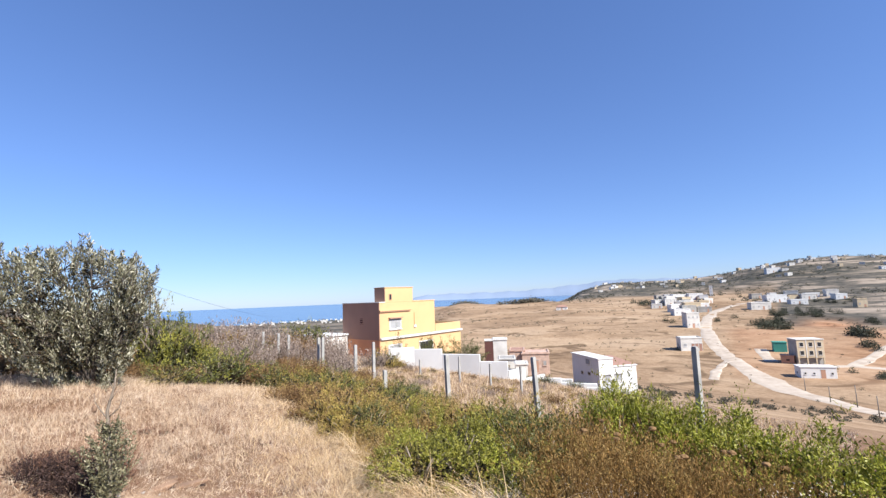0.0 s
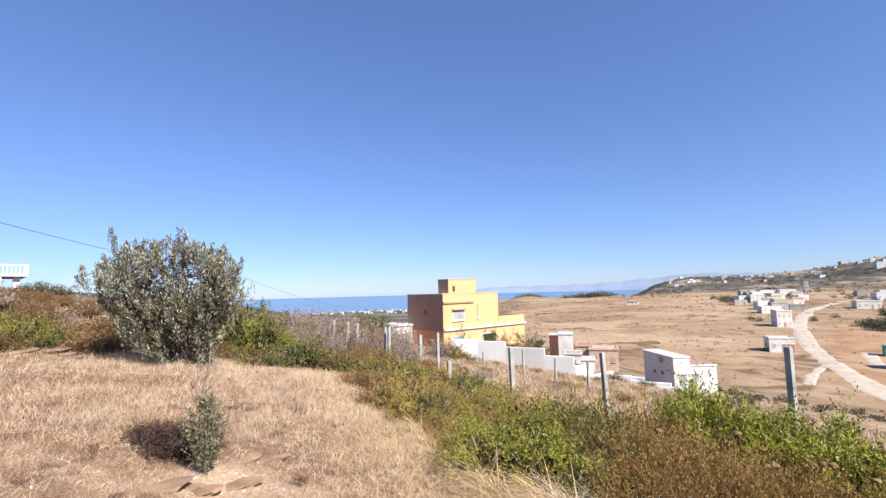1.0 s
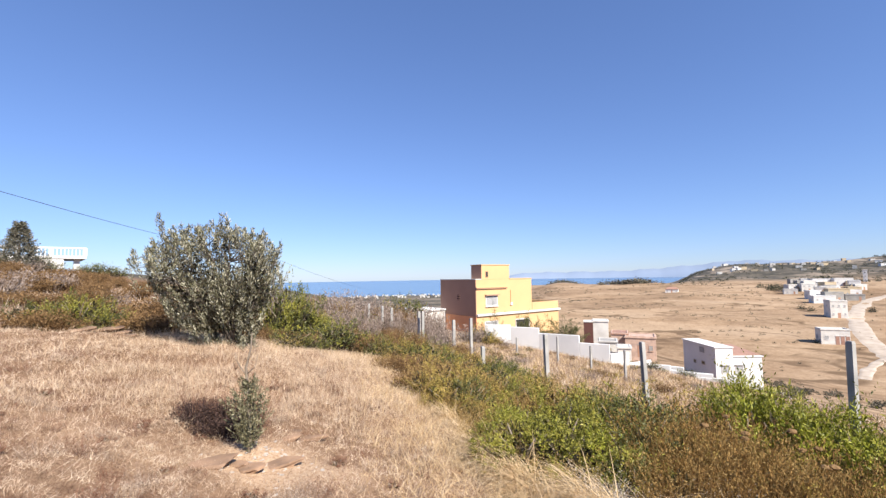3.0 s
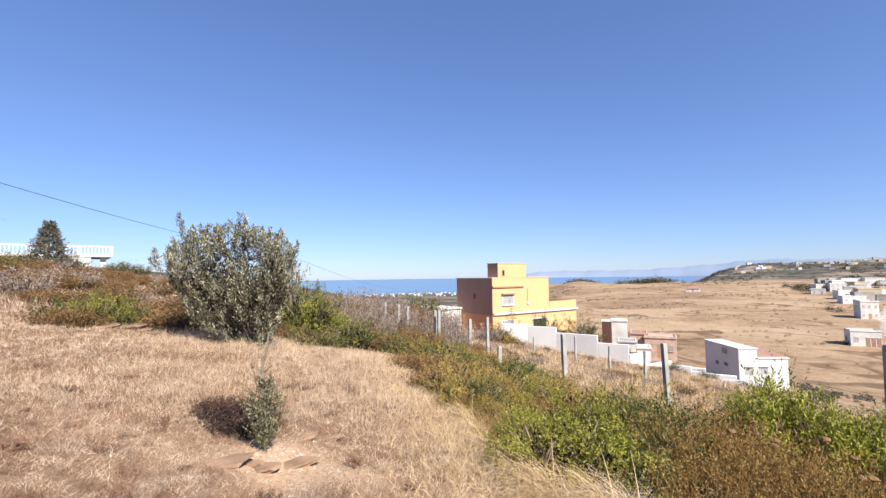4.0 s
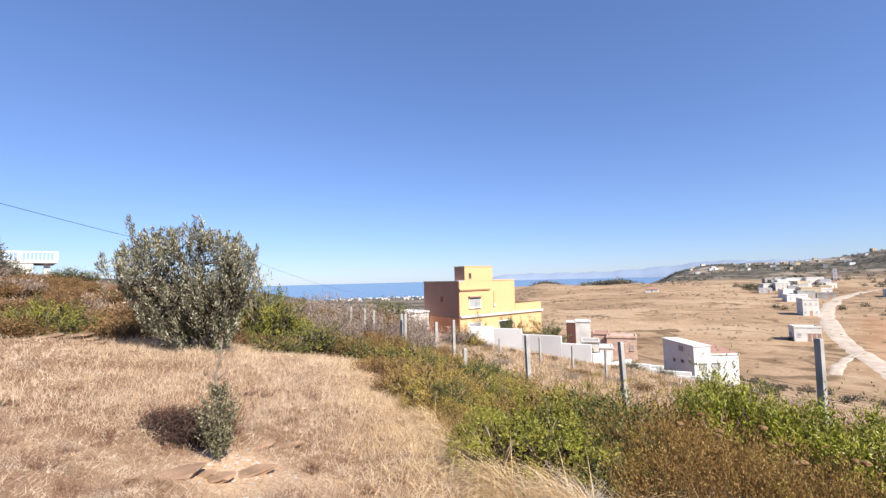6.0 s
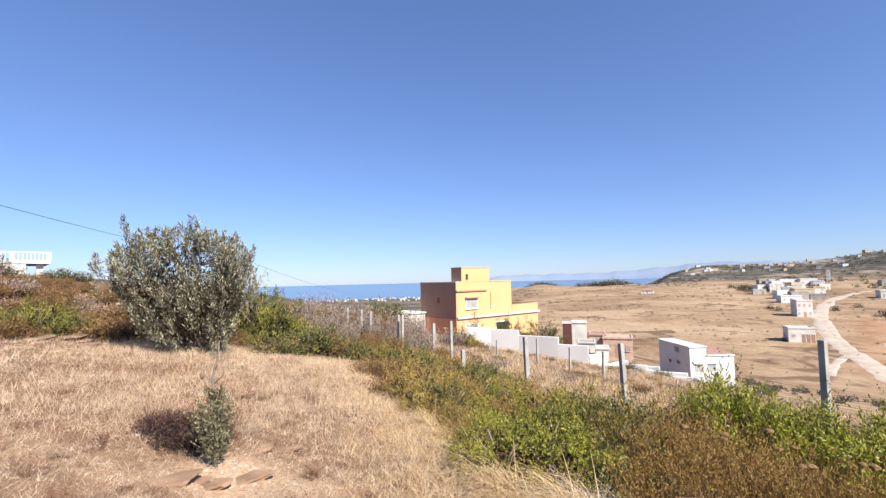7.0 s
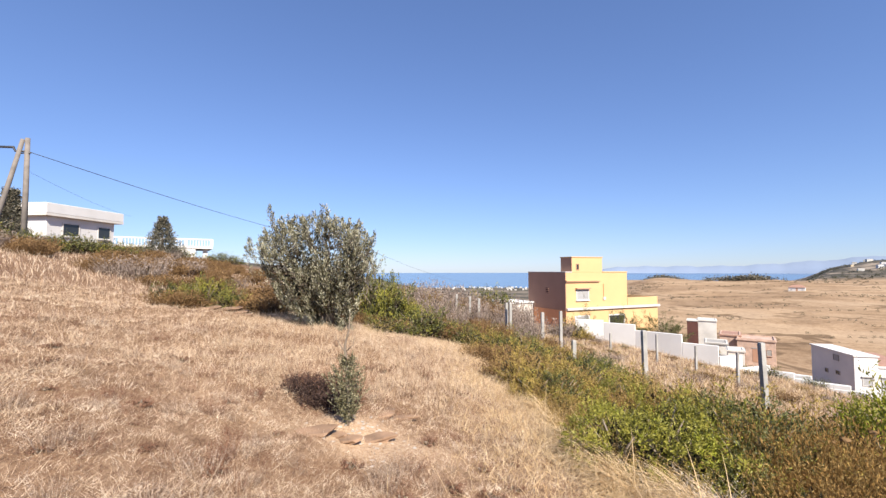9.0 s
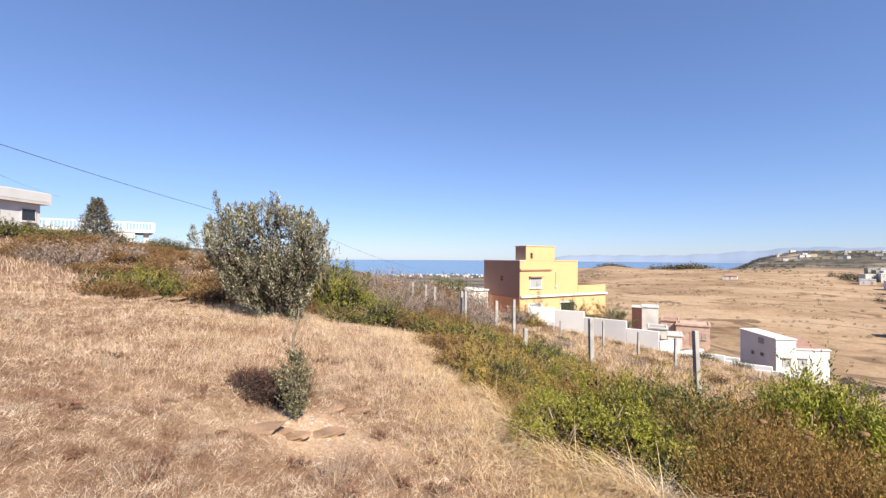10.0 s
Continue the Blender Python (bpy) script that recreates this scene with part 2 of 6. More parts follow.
def child(name, me, parent, label=""):
    ob = new(name, me)
    ob.parent = parent
    if label:
        tagged(ob, label=label)
    return ob


def part(name, bm, material, parent, label=""):
    me = bpy.data.meshes.new(name)
    bm.to_mesh(me)
    bm.free()
    me.materials.append(material)
    return child(name, me, parent, label)


def box(bm, x0, x1, y0, y1, z0, z1, bevel=0.0):
    v = [bm.verts.new((x, y, z)) for z in (z0, z1) for y in (y0, y1) for x in (x0, x1)]
    faces = [(0, 2, 3, 1), (4, 5, 7, 6), (0, 1, 5, 4), (2, 6, 7, 3), (0, 4, 6, 2), (1, 3, 7, 5)]
    fs = [bm.faces.new([v[i] for i in f]) for f in faces]
    if bevel:
        es = list({e for f in fs for e in f.edges})
        bmesh.ops.bevel(bm, geom=es, offset=bevel, segments=1, affect="EDGES", profile=0.5)
    return bm


def new_box(x0, x1, y0, y1, z0, z1, bevel=0.0):
    return box(bmesh.new(), x0, x1, y0, y1, z0, z1, bevel)


def tube(points, radii, sides=7):
    """Verts and faces of a tapered tube along points, closed at both ends."""
    pts = [Vector(p) for p in points]
    vs, fs = [], []
    for i, p in enumerate(pts):
        d = (pts[min(i + 1, len(pts) - 1)] - pts[max(i - 1, 0)]).normalized()
        a = d.cross(Vector((0.3, 0.9, 0.2))).normalized()
        b = d.cross(a)
        for k in range(sides):
            t = 2 * math.pi * k / sides
            vs.append(p + (a * math.cos(t) + b * math.sin(t)) * radii[i])
    for i in range(len(pts) - 1):
        for k in range(sides):
            j = (k + 1) % sides
            fs.append((i * sides + k, i * sides + j, (i + 1) * sides + j, (i + 1) * sides + k))
    fs.append(tuple(range(sides))[::-1])
    fs.append(tuple((len(pts) - 1) * sides + k for k in range(sides)))
    return vs, fs


def tubes(name, list_of, material, sides=7):
    vs, fs = [], []
    for pts, rad in list_of:
        v, f = tube(pts, rad, sides)
        n = len(vs)
        vs += v
        fs += [tuple(i + n for i in q) for q in f]
    return mesh_of(name, vs, fs, material, True)


def polar(az, d, z=None):
    x, y = -d * math.sin(radians(az)), d * math.cos(radians(az))
    return Vector((x, y, height(x, y) if z is None else z))


def empty(name, m, label, category, group="", kind=""):
    ob = new(name)
    ob.empty_display_size = 0.3
    ob.matrix_world = m
    return tagged(ob, label, category, group, kind)


# ------------------------------------------------------------------ ground, sea, road
def straw_edge(x, y):
    """How far past the slanting edge of the scrub: positive in the straw."""
    a = -0.6 * x + 0.8 * y
    return -0.8 * x - 0.6 * y + 2.05 + 0.2 * np.clip(a - 3.8, 0, 8)


def bare_patch(x, y):
    """The trampled soil round the sapling and a worn spot beside it, 0 to 1."""
    a = np.exp(-(((x + 2.40) / 0.62) ** 2 + ((y - 3.55) / 0.55) ** 2) ** 1.5)
    b = 0.55 * np.exp(-(((x + 3.9) / 0.8) ** 2 + ((y - 3.2) / 0.3) ** 2))
    c = 0.6 * np.exp(-(((x + 1.7) / 0.5) ** 2 + ((y - 3.6) / 0.45) ** 2))
    return np.clip(a + b + c, 0, 1)


def build_ground():
    angles = np.concatenate([np.arange(-62, 80, 0.6), np.arange(80, 298, 4.0)])
    radii = np.concatenate([np.linspace(0.25, 14, 62), np.geomspace(14.4, 4950, 150)])
    a = np.radians(angles)
    x, y = -np.outer(radii, np.sin(a)), np.outer(radii, np.cos(a))
    z = terrain(x, y)
    na, nr = len(angles), len(radii)
    verts = np.stack([x, y, z], -1).reshape(-1, 3)
    centre = len(verts)
    verts = np.vstack([verts, [[0, 0, height(0, 0)]]])
    faces = []
    for r in range(nr - 1):
        for k in range(na):
            j = (k + 1) % na
            faces.append((r * na + k, (r + 1) * na + k, (r + 1) * na + j, r * na + j))
    faces += [(centre, k, (k + 1) % na) for k in range(na)]
    me = mesh_of("ground", verts, faces, M["ground"], True)
    # what covers the land: scrub, the slope underfoot, bare red earth
    vx, vy = verts[:, 0], verts[:, 1]
    d = np.hypot(vx, vy)
    az = np.degrees(np.arctan2(-vx, vy))
    hill = smooth(d, 430, 640) * smooth(-az, 14, 19)
    patches = 0.5 + 0.5 * waves(vx, vy, 260, 21)
    scrub = hill * (0.56 + 0.44 * smooth(patches, 0.3, 0.75))
    scrub = np.maximum(scrub, 0.8 * smooth(az, 7, 12) * smooth(d, 40, 70))
    scrub = np.maximum(scrub, 0.95 * np.exp(-(((az + 4.6) / 2.0) ** 2) - ((d - 620) / 110) ** 2))
    scrub = np.maximum(scrub, 0.62 * smooth(-az, 37.5, 40) * smooth(d, 235, 270))
    near = 1 - smooth(d, 45, 75)
    bare = bare_patch(vx, vy)
    red = np.exp(-(((az + 42.8) / 2.4) ** 2) - ((d - 262) / 20) ** 2) * (0.75 + 0.4 * waves(vx, vy, 30, 4))
    red = np.maximum(red, 0.55 * smooth(-az, 33.6, 35.6) * smooth(d, 130, 165) * (1 - smooth(d, 232, 262)) * (0.8 + 0.3 * waves(vx, vy, 50, 6)))
    att = me.color_attributes.new("cover", "FLOAT_COLOR", "POINT")
    att.data.foreach_set("color", np.stack([scrub, near, np.clip(red, 0, 1), bare], -1).astype(np.float32).ravel())
    return tagged(new("ground", me), "dry straw-coloured hillside and valley of reddish soil", "ground", kind="structure")


build_ground()

sea_bm = bmesh.new()
ring = [sea_bm.verts.new((-4940 * math.sin(radians(k)), 4940 * math.cos(radians(k)), -38)) for k in range(-70, 91, 4)]
back = [sea_bm.verts.new((-600 * math.sin(radians(k)), 600 * math.cos(radians(k)), -38)) for k in range(-70, 91, 4)]
for i in range(len(ring) - 1):
    sea_bm.faces.new((back[i], ring[i], ring[i + 1], back[i + 1]))
sea_me = bpy.data.meshes.new("sea")
sea_bm.to_mesh(sea_me)
sea_bm.free()
sea_me.materials.append(M["sea"])
for p in sea_me.polygons:
    if p.normal.z < 0:
        p.flip()
tagged(new("sea_water", sea_me), "calm deep blue sea under a hazy horizon", "water", kind="structure")


def build_mountains():
    vs, fs = [], []
    azs = np.arange(-48, 6, 0.5)
    for i, a in enumerate(azs):
        h = 66 * smooth(-a, -6, 1) + 62 * smooth(-a, 10, 24) + 14 * smooth(-a, 20, 23) * (1 - smooth(-a, 23, 30)) + 5 * math.sin(a * 1.7) + 3 * math.sin(a * 4.1)
        h = max(h * smooth(a, -48, -40) if a < -40 else h, 0.5)
        for r, z in ((4700, -40), (4760, -38 + h), (4900, -40)):
            vs.append((-r * math.sin(radians(a)), r * math.cos(radians(a)), z))
        if i:
            k = 3 * i
            fs += [(k - 3, k, k + 1, k - 2), (k - 2, k + 1, k + 2, k - 1)]
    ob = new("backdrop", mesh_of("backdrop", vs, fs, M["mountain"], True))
    return tagged(ob, "mountain coast across the bay, coloured with blue haze", "mountains", kind="structure")


build_mountains()


def build_road(name, knots, width, label):
    """A dirt track over the land through points (azimuth, distance), at its own slight height."""
    pts = np.array([(-d * math.sin(radians(a)), d * math.cos(radians(a))) for a, d in knots])
    t = np.arange(len(pts))
    tt = np.linspace(0, len(pts) - 1, 90)
    px, py = (np.interp(tt, t, pts[:, k]) for k in (0, 1))
    for _ in range(6):
        px[1:-1] = (px[:-2] + 2 * px[1:-1] + px[2:]) / 4
        py[1:-1] = (py[:-2] + 2 * py[1:-1] + py[2:]) / 4
    dx, dy = np.gradient(px), np.gradient(py)
    n = np.hypot(dx, dy)
    nx, ny = -dy / n, dx / n
    w = width * (1 + 0.18 * waves(px, py, 35, 12) + 0.14 * waves(px, py, 9, 13))
    vs, fs = [], []
    offs = (-0.72, -0.5, -0.2, 0.2, 0.5, 0.72)
    for i in range(len(px)):
        for o in offs:
            x, y = px[i] + nx[i] * o * w[i], py[i] + ny[i] * o * w[i]
            lift = -0.25 if abs(o) > 0.6 else 0.10 - 0.03 * (abs(o) < 0.3)
            vs.append((x, y, height(x, y) + lift))
    k = len(offs)
    for i in range(len(px) - 1):
        for j in range(k - 1):
            fs.append((i * k + j, i * k + j + 1, (i + 1) * k + j + 1, (i + 1) * k + j))
    me = mesh_of(name, vs, fs, M["road"], True)
    tagged(new(name, me), label, "road", kind="structure")


build_road("road", [(-58, 103), (-50, 107), (-46, 112), (-42.5, 122), (-38.9, 131), (-36.6, 146), (-34.4, 170), (-32.8, 204), (-32.35, 244), (-32.6, 290), (-33.5, 330), (-35.7, 386), (-38, 412)], 4.8, "pale unpaved road of chalky dirt climbing to the village")
build_road("road_side", [(-32.7, 137), (-33.0, 148), (-33.8, 160), (-34.6, 168)], 2.1, "short pale dirt spur off the road")
build_road("road_path", [(-40.2, 160), (-42.8, 164), (-44.4, 167), (-46.6, 167), (-50, 172)], 2.4, "narrow pale dirt path across the field")
build_road("road_path", [(-44.2, 167), (-45.3, 178), (-46.8, 196), (-49, 215)], 2.6, "worn pale track climbing the brown field")
build_road("road_path", [(-37.2, 188), (-37.6, 176), (-38.1, 166)], 3.0, "short worn track beside the green shed")

# ------------------------------------------------------------------ houses
def window(parent, face, u, z, w, h, pane="glass", frame_mat="white", sill=True, depth=0.05):
    """A window on face ('x-', 'x+', 'y-', 'y+', and the face's plane) of a house in its own axes."""
    axis, plane = face
    sign = -1 if axis[1] == "-" else 1

    def slab(u0, u1, z0, z1, p0, p1, bev=0.0):
        a, b = sorted((plane + sign * p0, plane + sign * p1))
        if axis[0] == "x":
            return new_box(a, b, u0, u1, z0, z1, bev)
        return new_box(u0, u1, a, b, z0, z1, bev)

    holder = part("window", slab(u - w / 2, u + w / 2, z, z + h, 0.003, 0.018), M[pane], parent)
    t = max(0.05, w * 0.06)
    for name, r in (("frame", (u - w / 2 - t, u - w / 2, z - t, z + h + t)), ("frame", (u + w / 2, u + w / 2 + t, z - t, z + h + t)),
                    ("frame", (u - w / 2, u + w / 2, z + h, z + h + t)), ("frame", (u - w / 2, u + w / 2, z - t, z))):
        part(name, slab(*r, 0.0, depth), M[frame_mat], holder)
    if sill:
        part("sill", slab(u - w / 2 - 0.12, u + w / 2 + 0.12, z - t - 0.07, z - t, 0.0, depth + 0.09), M[frame_mat], holder)
    return holder


def yellow_house():
    az = radians(6.65)
    h = empty("house", pose(-43 * math.sin(az), 43 * math.cos(az), 0, 0, 0, 46), "yellow and brown three-level house with a rooftop room", "house")
    L, D = 12.1, 6.1
    zb, zl, zr = -8.0, -2.12, 1.2
    # lower floor, wider; upper floor; rooftop room flush with the front
    part("lower_wall", new_box(0.0, L + 0.0, 0.0, D + 3, zb, zl - 0.3, 0.02), M["yellow"], h)
    part("side_wall", new_box(-0.05, 0.0, 0.0, D + 3.2, zb, zl - 0.32), M["orange"], h, "orange painted side wall")
    part("ledge", new_box(0.0, L + 0.15, -0.20, D + 3.1, zl - 0.3, zl - 0.08, 0.02), M["offwhite"], h, "pale concrete ledge")
    part("terrace_parapet", new_box(7.84, L, 0.0, 0.18, zl - 0.08, zl + 0.75, 0.02), M["yellow"], h)
    part("terrace_parapet", new_box(L - 0.18, L, 0.19, D, zl - 0.08, zl + 0.75, 0.02), M["yellow"], h)
    part("upper_wall", new_box(0.0, 7.83, 0.02, D, zl - 0.08, zr, 0.02), M["yellow"], h)
    part("upper_side", new_box(-0.05, 0.0, 0.02, D, zl - 0.3, zr - 0.02), M["brown"], h, "brown painted side wall")
    part("coping", new_box(-0.09, 0.72, -0.02, D + 0.04, zr, zr + 0.09, 0.01), M["offwhite"], h, "pale roof coping")
    part("coping", new_box(4.58, 7.87, -0.02, D + 0.04, zr, zr + 0.09, 0.01), M["yellow"], h)
    part("roof_deck", new_box(0.73, 4.57, 1.7, D, zr, zr + 0.05), M["grey"], h)
    part("tower", new_box(0.76, 4.55, 0.02, 1.65, zr, zr + 1.46, 0.02), M["yellow"], h)
    part("tower_side", new_box(0.72, 0.76, 0.03, 1.63, zr + 0.09, zr + 1.45), M["brown"], h, "brown painted side wall")
    part("tower_coping", new_box(0.68, 4.60, -0.03, 1.70, zr + 1.46, zr + 1.54, 0.01), M["yellow"], h)
    part("cornice", new_box(-0.05, 4.1, -0.16, 0.02, zr - 0.84, zr - 0.74, 0.01), M["yellow"], h)
    part("cornice_band", new_box(-0.05, 4.1, -0.12, 0.02, zr - 0.93, zr - 0.84), M["brown"], h, "brown band under the cornice")
    w = window(h, ("y-", 0.02), 1.99, -1.39, 1.40, 0.92, "shutter", "white")
    for k in range(7):
        part("slat", new_box(1.32, 2.66, -0.012, 0.0, -1.36 + k * 0.13, -1.28 + k * 0.13), M["shutter"], w)
    part("lintel", new_box(1.12, 2.86, -0.26, 0.02, -0.40, -0.30), M["brown"], w)
    window(h, ("y-", 0.02), 1.42, zr + 0.30, 0.24, 0.5, "glass", "brown", False)
    window(h, ("y-", 0.0), 1.9, -4.2, 1.6, 1.15, "shutter", "white")
    window(h, ("y-", 0.0), 6.3, -4.3, 1.9, 1.2, "glass", "white")
    # round-armed iron grille on the brown side
    vent = part("vent", new_box(-0.09, -0.05, 2.62, 3.06, zl + 1.23, zl + 1.80), M["maroon"], h, "dark iron vent grille")
    for k in range(3):
        part("bar", new_box(-0.13, -0.09, 2.55, 3.1, zl + 1.28 + k * 0.2, zl + 1.35 + k * 0.2), M["brown"], vent)
    # cable drop and small boxes by the corner of the rooftop
    part("downpipe", new_box(4.62, 4.70, -0.06, 0.02, zl + 0.9, zl + 2.2), M["yellow"], h)
    part("meter_box", new_box(4.55, 4.85, -0.09, 0.02, zl + 0.62, zl + 0.9), M["offwhite"], h)
    # flat annex roof behind
    annex = part("annex", new_box(-3.0, -0.06, 5.2, 9.0, zb, zl + 0.1, 0.03), M["offwhite"], h, "low white annex")
    part("annex_roof", new_box(-3.15, -0.06, 5.05, 9.2, zl + 0.1, zl + 0.25), M["white"], annex)


yellow_house()


def white_house():
    h = empty("house", pose(20.2, 53.3, 0, 0, 0, 10), "plain white two-level house with a lower tiled wing", "house")
    zt, zb = -6.82, -13.0
    part("wall", new_box(0, 1.95, 0, 6.6, zb, zt, 0.02), M["white"], h)
    part("roof", new_box(-0.10, 2.0, -0.10, 6.7, zt, zt + 0.12), M["white"], h)
    part("wing_wall", new_box(1.95, 5.15, 0.06, 5.4, zb, zt - 1.02, 0.02), M["white"], h)
    part("wing_roof", new_box(1.95, 5.25, -0.04, 5.5, zt - 1.02, zt - 0.90), M["white"], h)
    tiles = new_box(2.05, 5.1, 0.3, 5.3, zt - 0.90, zt - 0.84)
    tiles.verts.ensure_lookup_table()
    for v in tiles.verts:
        v.co.z += 0.42 * (v.co.y - 0.3) / 5.0 * (v.co.z > zt - 0.87)
    part("roof_tiles", tiles, M["tile"], h, "faded reddish roof tiles")
    window(h, ("x-", 0.0), 2.5, -7.64, 0.75, 0.5, "shutter", "grey", False)
    window(h, ("x-", 0.0), 4.05, -9.15, 0.4, 0.33, "glass", "grey", False)
    window(h, ("x-", 0.0), 2.3, -9.0, 0.55, 0.3, "glass", "grey", False)
    for x, y in ((1.03, 0.0), (2.6, 0.06)):
        w = window(h, ("y-", y), x, -9.5, 0.75, 0.72, "shutter", "offwhite", False)
        part("hood", new_box(x - 0.5, x + 0.5, y - 0.14, y, -8.74, -8.66), M["grey"], w)


white_house()


def simple_house(az, d, w, dep, hgt, turn, wall="white", roof=None, rows=1, cols=3, side=2, sink=2.0, z=None, label="small white flat-roofed house", pane="glass", parapet=0.35, win=1.0):
    """A flat-roofed block with parapet, windows on its two seen faces and a door."""
    p = polar(az, d, z)
    h = empty("house", Matrix.Translation(p) @ pose(0, 0, 0, 0, 0, turn), label, "house", "village houses")
    part("wall", new_box(-w / 2, w / 2, 0, dep, -sink, hgt, 0.03), M[wall], h)
    part("roof", new_box(-w / 2 - 0.15, w / 2 + 0.15, -0.15, dep + 0.15, hgt, hgt + 0.18), M[roof or wall], h)
    for x0, x1, y0, y1 in ((-w / 2, w / 2, 0, 0.18), (-w / 2, w / 2, dep - 0.18, dep), (-w / 2, -w / 2 + 0.18, 0.18, dep - 0.18), (w / 2 - 0.18, w / 2, 0.18, dep - 0.18)):
        if parapet:
            part("parapet", new_box(x0, x1, y0, y1, hgt + 0.18, hgt + 0.18 + parapet), M[wall], h)
    st = hgt / rows
    for r in range(rows):
        for c in range(cols):
            u = -w / 2 + w * (c + 0.5) / cols
            if r == 0 and c == cols // 2 and cols > 1:
                d0 = part("door", new_box(u - 0.5, u + 0.5, -0.03, 0.0, 0, 2.1), M["brown"], h)
                part("door_frame", new_box(u - 0.6, u + 0.6, -0.05, 0.0, 2.1, 2.22), M["grey"], d0)
            else:
                window(h, ("y-", 0.0), u, r * st + st * 0.36, min(1.3, w / cols * 0.5) * win, st * 0.38 * win, pane, wall)
        for c in range(side):
            v = dep * (c + 0.5) / side
            window(h, ("x-", -w / 2), v, r * st + st * 0.36, min(1.1, dep / side * 0.45) * win, st * 0.36 * win, pane, wall)
    return h


# neighbours just below the white wall
simple_house(-8.8, 95, 2.95, 4.0, 3.3, -8, "offwhite", rows=1, cols=0, side=0, z=-11.5, sink=9, label="small weathered white house with a dark maroon side", parapet=0.1)
mh = empty("house", Matrix.Translation(polar(-7.36, 94.5, -11.5)) @ pose(0, 0, 0, 0, 0, -8), "dark maroon rendered gable end of a small house", "house")
part("wall", new_box(-0.9, 0.9, 0.2, 3.6, -9, 3.2, 0.02), M["maroon"], mh)
part("roof", new_box(-0.95, 0.95, 0.1, 3.7, 3.2, 3.36), M["offwhite"], mh)
simple_house(-13.2, 85, 5.0, 5.0, 3.3, -13, "pink", rows=1, cols=3, side=1, z=-13.2, sink=7, label="unfinished pink brick house with open windows", parapet=0.15, pane="grey", win=0.7)
simple_house(-10.9, 87, 2.9, 5.0, 3.75, -12, "pink", "tile", rows=1, cols=0, side=0, z=-13.4, sink=7, label="brick-red flat-roofed building behind the wall", parapet=0.12)
simple_house(-9.6, 76, 2.8, 4.0, 2.2, -9, "offwhite", "grey", rows=1, cols=1, side=0, z=-11.8, sink=5, label="low weathered white outbuilding with a grey roof", parapet=0.1, pane="grey", win=0.7)
simple_house(-11.4, 72, 1.9, 3.0, 1.8, -9, "offwhite", rows=1, cols=1, side=0, z=-11.6, sink=5, label="low whitewashed shed below the wall", parapet=0.08, pane="grey", win=0.6)


# ------------------------------------------------------------------ the hilltop on the near side
def hill_house():
    h = empty("house", pose(-41.7, 19.4, 2.6, 0, 0, 18), "white single-storey house with a projecting roof slab", "house")
    part("wall", new_box(-14, 0, 0, 6.4, -1.5, 3.2, 0.03), M["white"], h)
    part("roof", new_box(-14.5, 0.4, -0.4, 7.0, 3.2, 3.4), M["offwhite"], h)
    part("parapet", new_box(-14.5, 0.4, -0.4, 7.0, 3.4, 4.2, 0.03), M["white"], h)
    window(h, ("x+", 0.0), 2.1, 1.75, 1.4, 0.95, "glass", "offwhite")
    window(h, ("x+", 0.0), 5.3, 1.75, 1.2, 0.95, "glass", "offwhite")
    window(h, ("y-", 0.0), -6, 1.0, 1.5, 1.2, "glass", "offwhite")


hill_house()


def terrace_house():
    h = empty("house", Matrix.Translation(polar(54.5, 60, 2.0)) @ pose(0, 0, 0, 0, 0, 54), "white house with a balustraded roof terrace", "house")
    part("wall", new_box(-14, 2.4, -0.3, 6, -2, 2.05, 0.02), M["white"], h)
    part("roof_slab", new_box(-14, 4.2, -0.4, 6.4, 2.05, 2.35, 0.02), M["white"], h)
    for x in (-5, -1.2, 1.2, 3.95):
        part("pillar", new_box(x, x + 0.3, -0.38, -0.1, 2.35, 3.2), M["white"], h)
    part("rail", new_box(-14, 4.2, -0.36, -0.12, 3.1, 3.25), M["white"], h)
    part("parapet", new_box(-14, -6.2, -0.34, -0.14, 2.35, 3.1), M["white"], h)
    part("column", new_box(3.2, 3.7, 0.2, 0.7, -2, 2.05), M["white"], h)
    for k in range(34):
        x = -6.0 + k * 0.3
        part("baluster", new_box(x, x + 0.08, -0.3, -0.18, 2.35, 3.1), M["white"], h)


terrace_house()


# ------------------------------------------------------------------ stepped white wall
def white_wall():
    w = empty("garden_wall", Matrix(), "white rendered boundary wall stepping down the slope", "wall")
    runs = [(5.6, 2.28, 36, 36, 6.38), (2.28, -1.31, 36, 35.4, 6.7), (-1.31, -6.22, 35.4, 34.4, 7.52), (-6.22, -9.74, 34.4, 34, 8.55), (-9.74, -11.8, 34, 35, 9.55), (-11.8, -14.2, 35, 37, 10.4)]
    for a0, a1, d0, d1, el in runs:
        p, q = polar(a0, d0), polar(a1, d1)
        top = 1.6 - (d0 + d1) / 2 * math.tan(radians(el))
        u = (q - p)
        ln, ang = math.hypot(u.x, u.y), math.degrees(math.atan2(u.y, u.x))
        ob = part("wall_section", new_box(0, ln - 0.004, -0.1, 0.1, min(p.z, q.z) - 1.2, top, 0.02), M["white"], w)
        ob.matrix_local = pose(p.x, p.y, 0, 0, 0, ang)
    return w


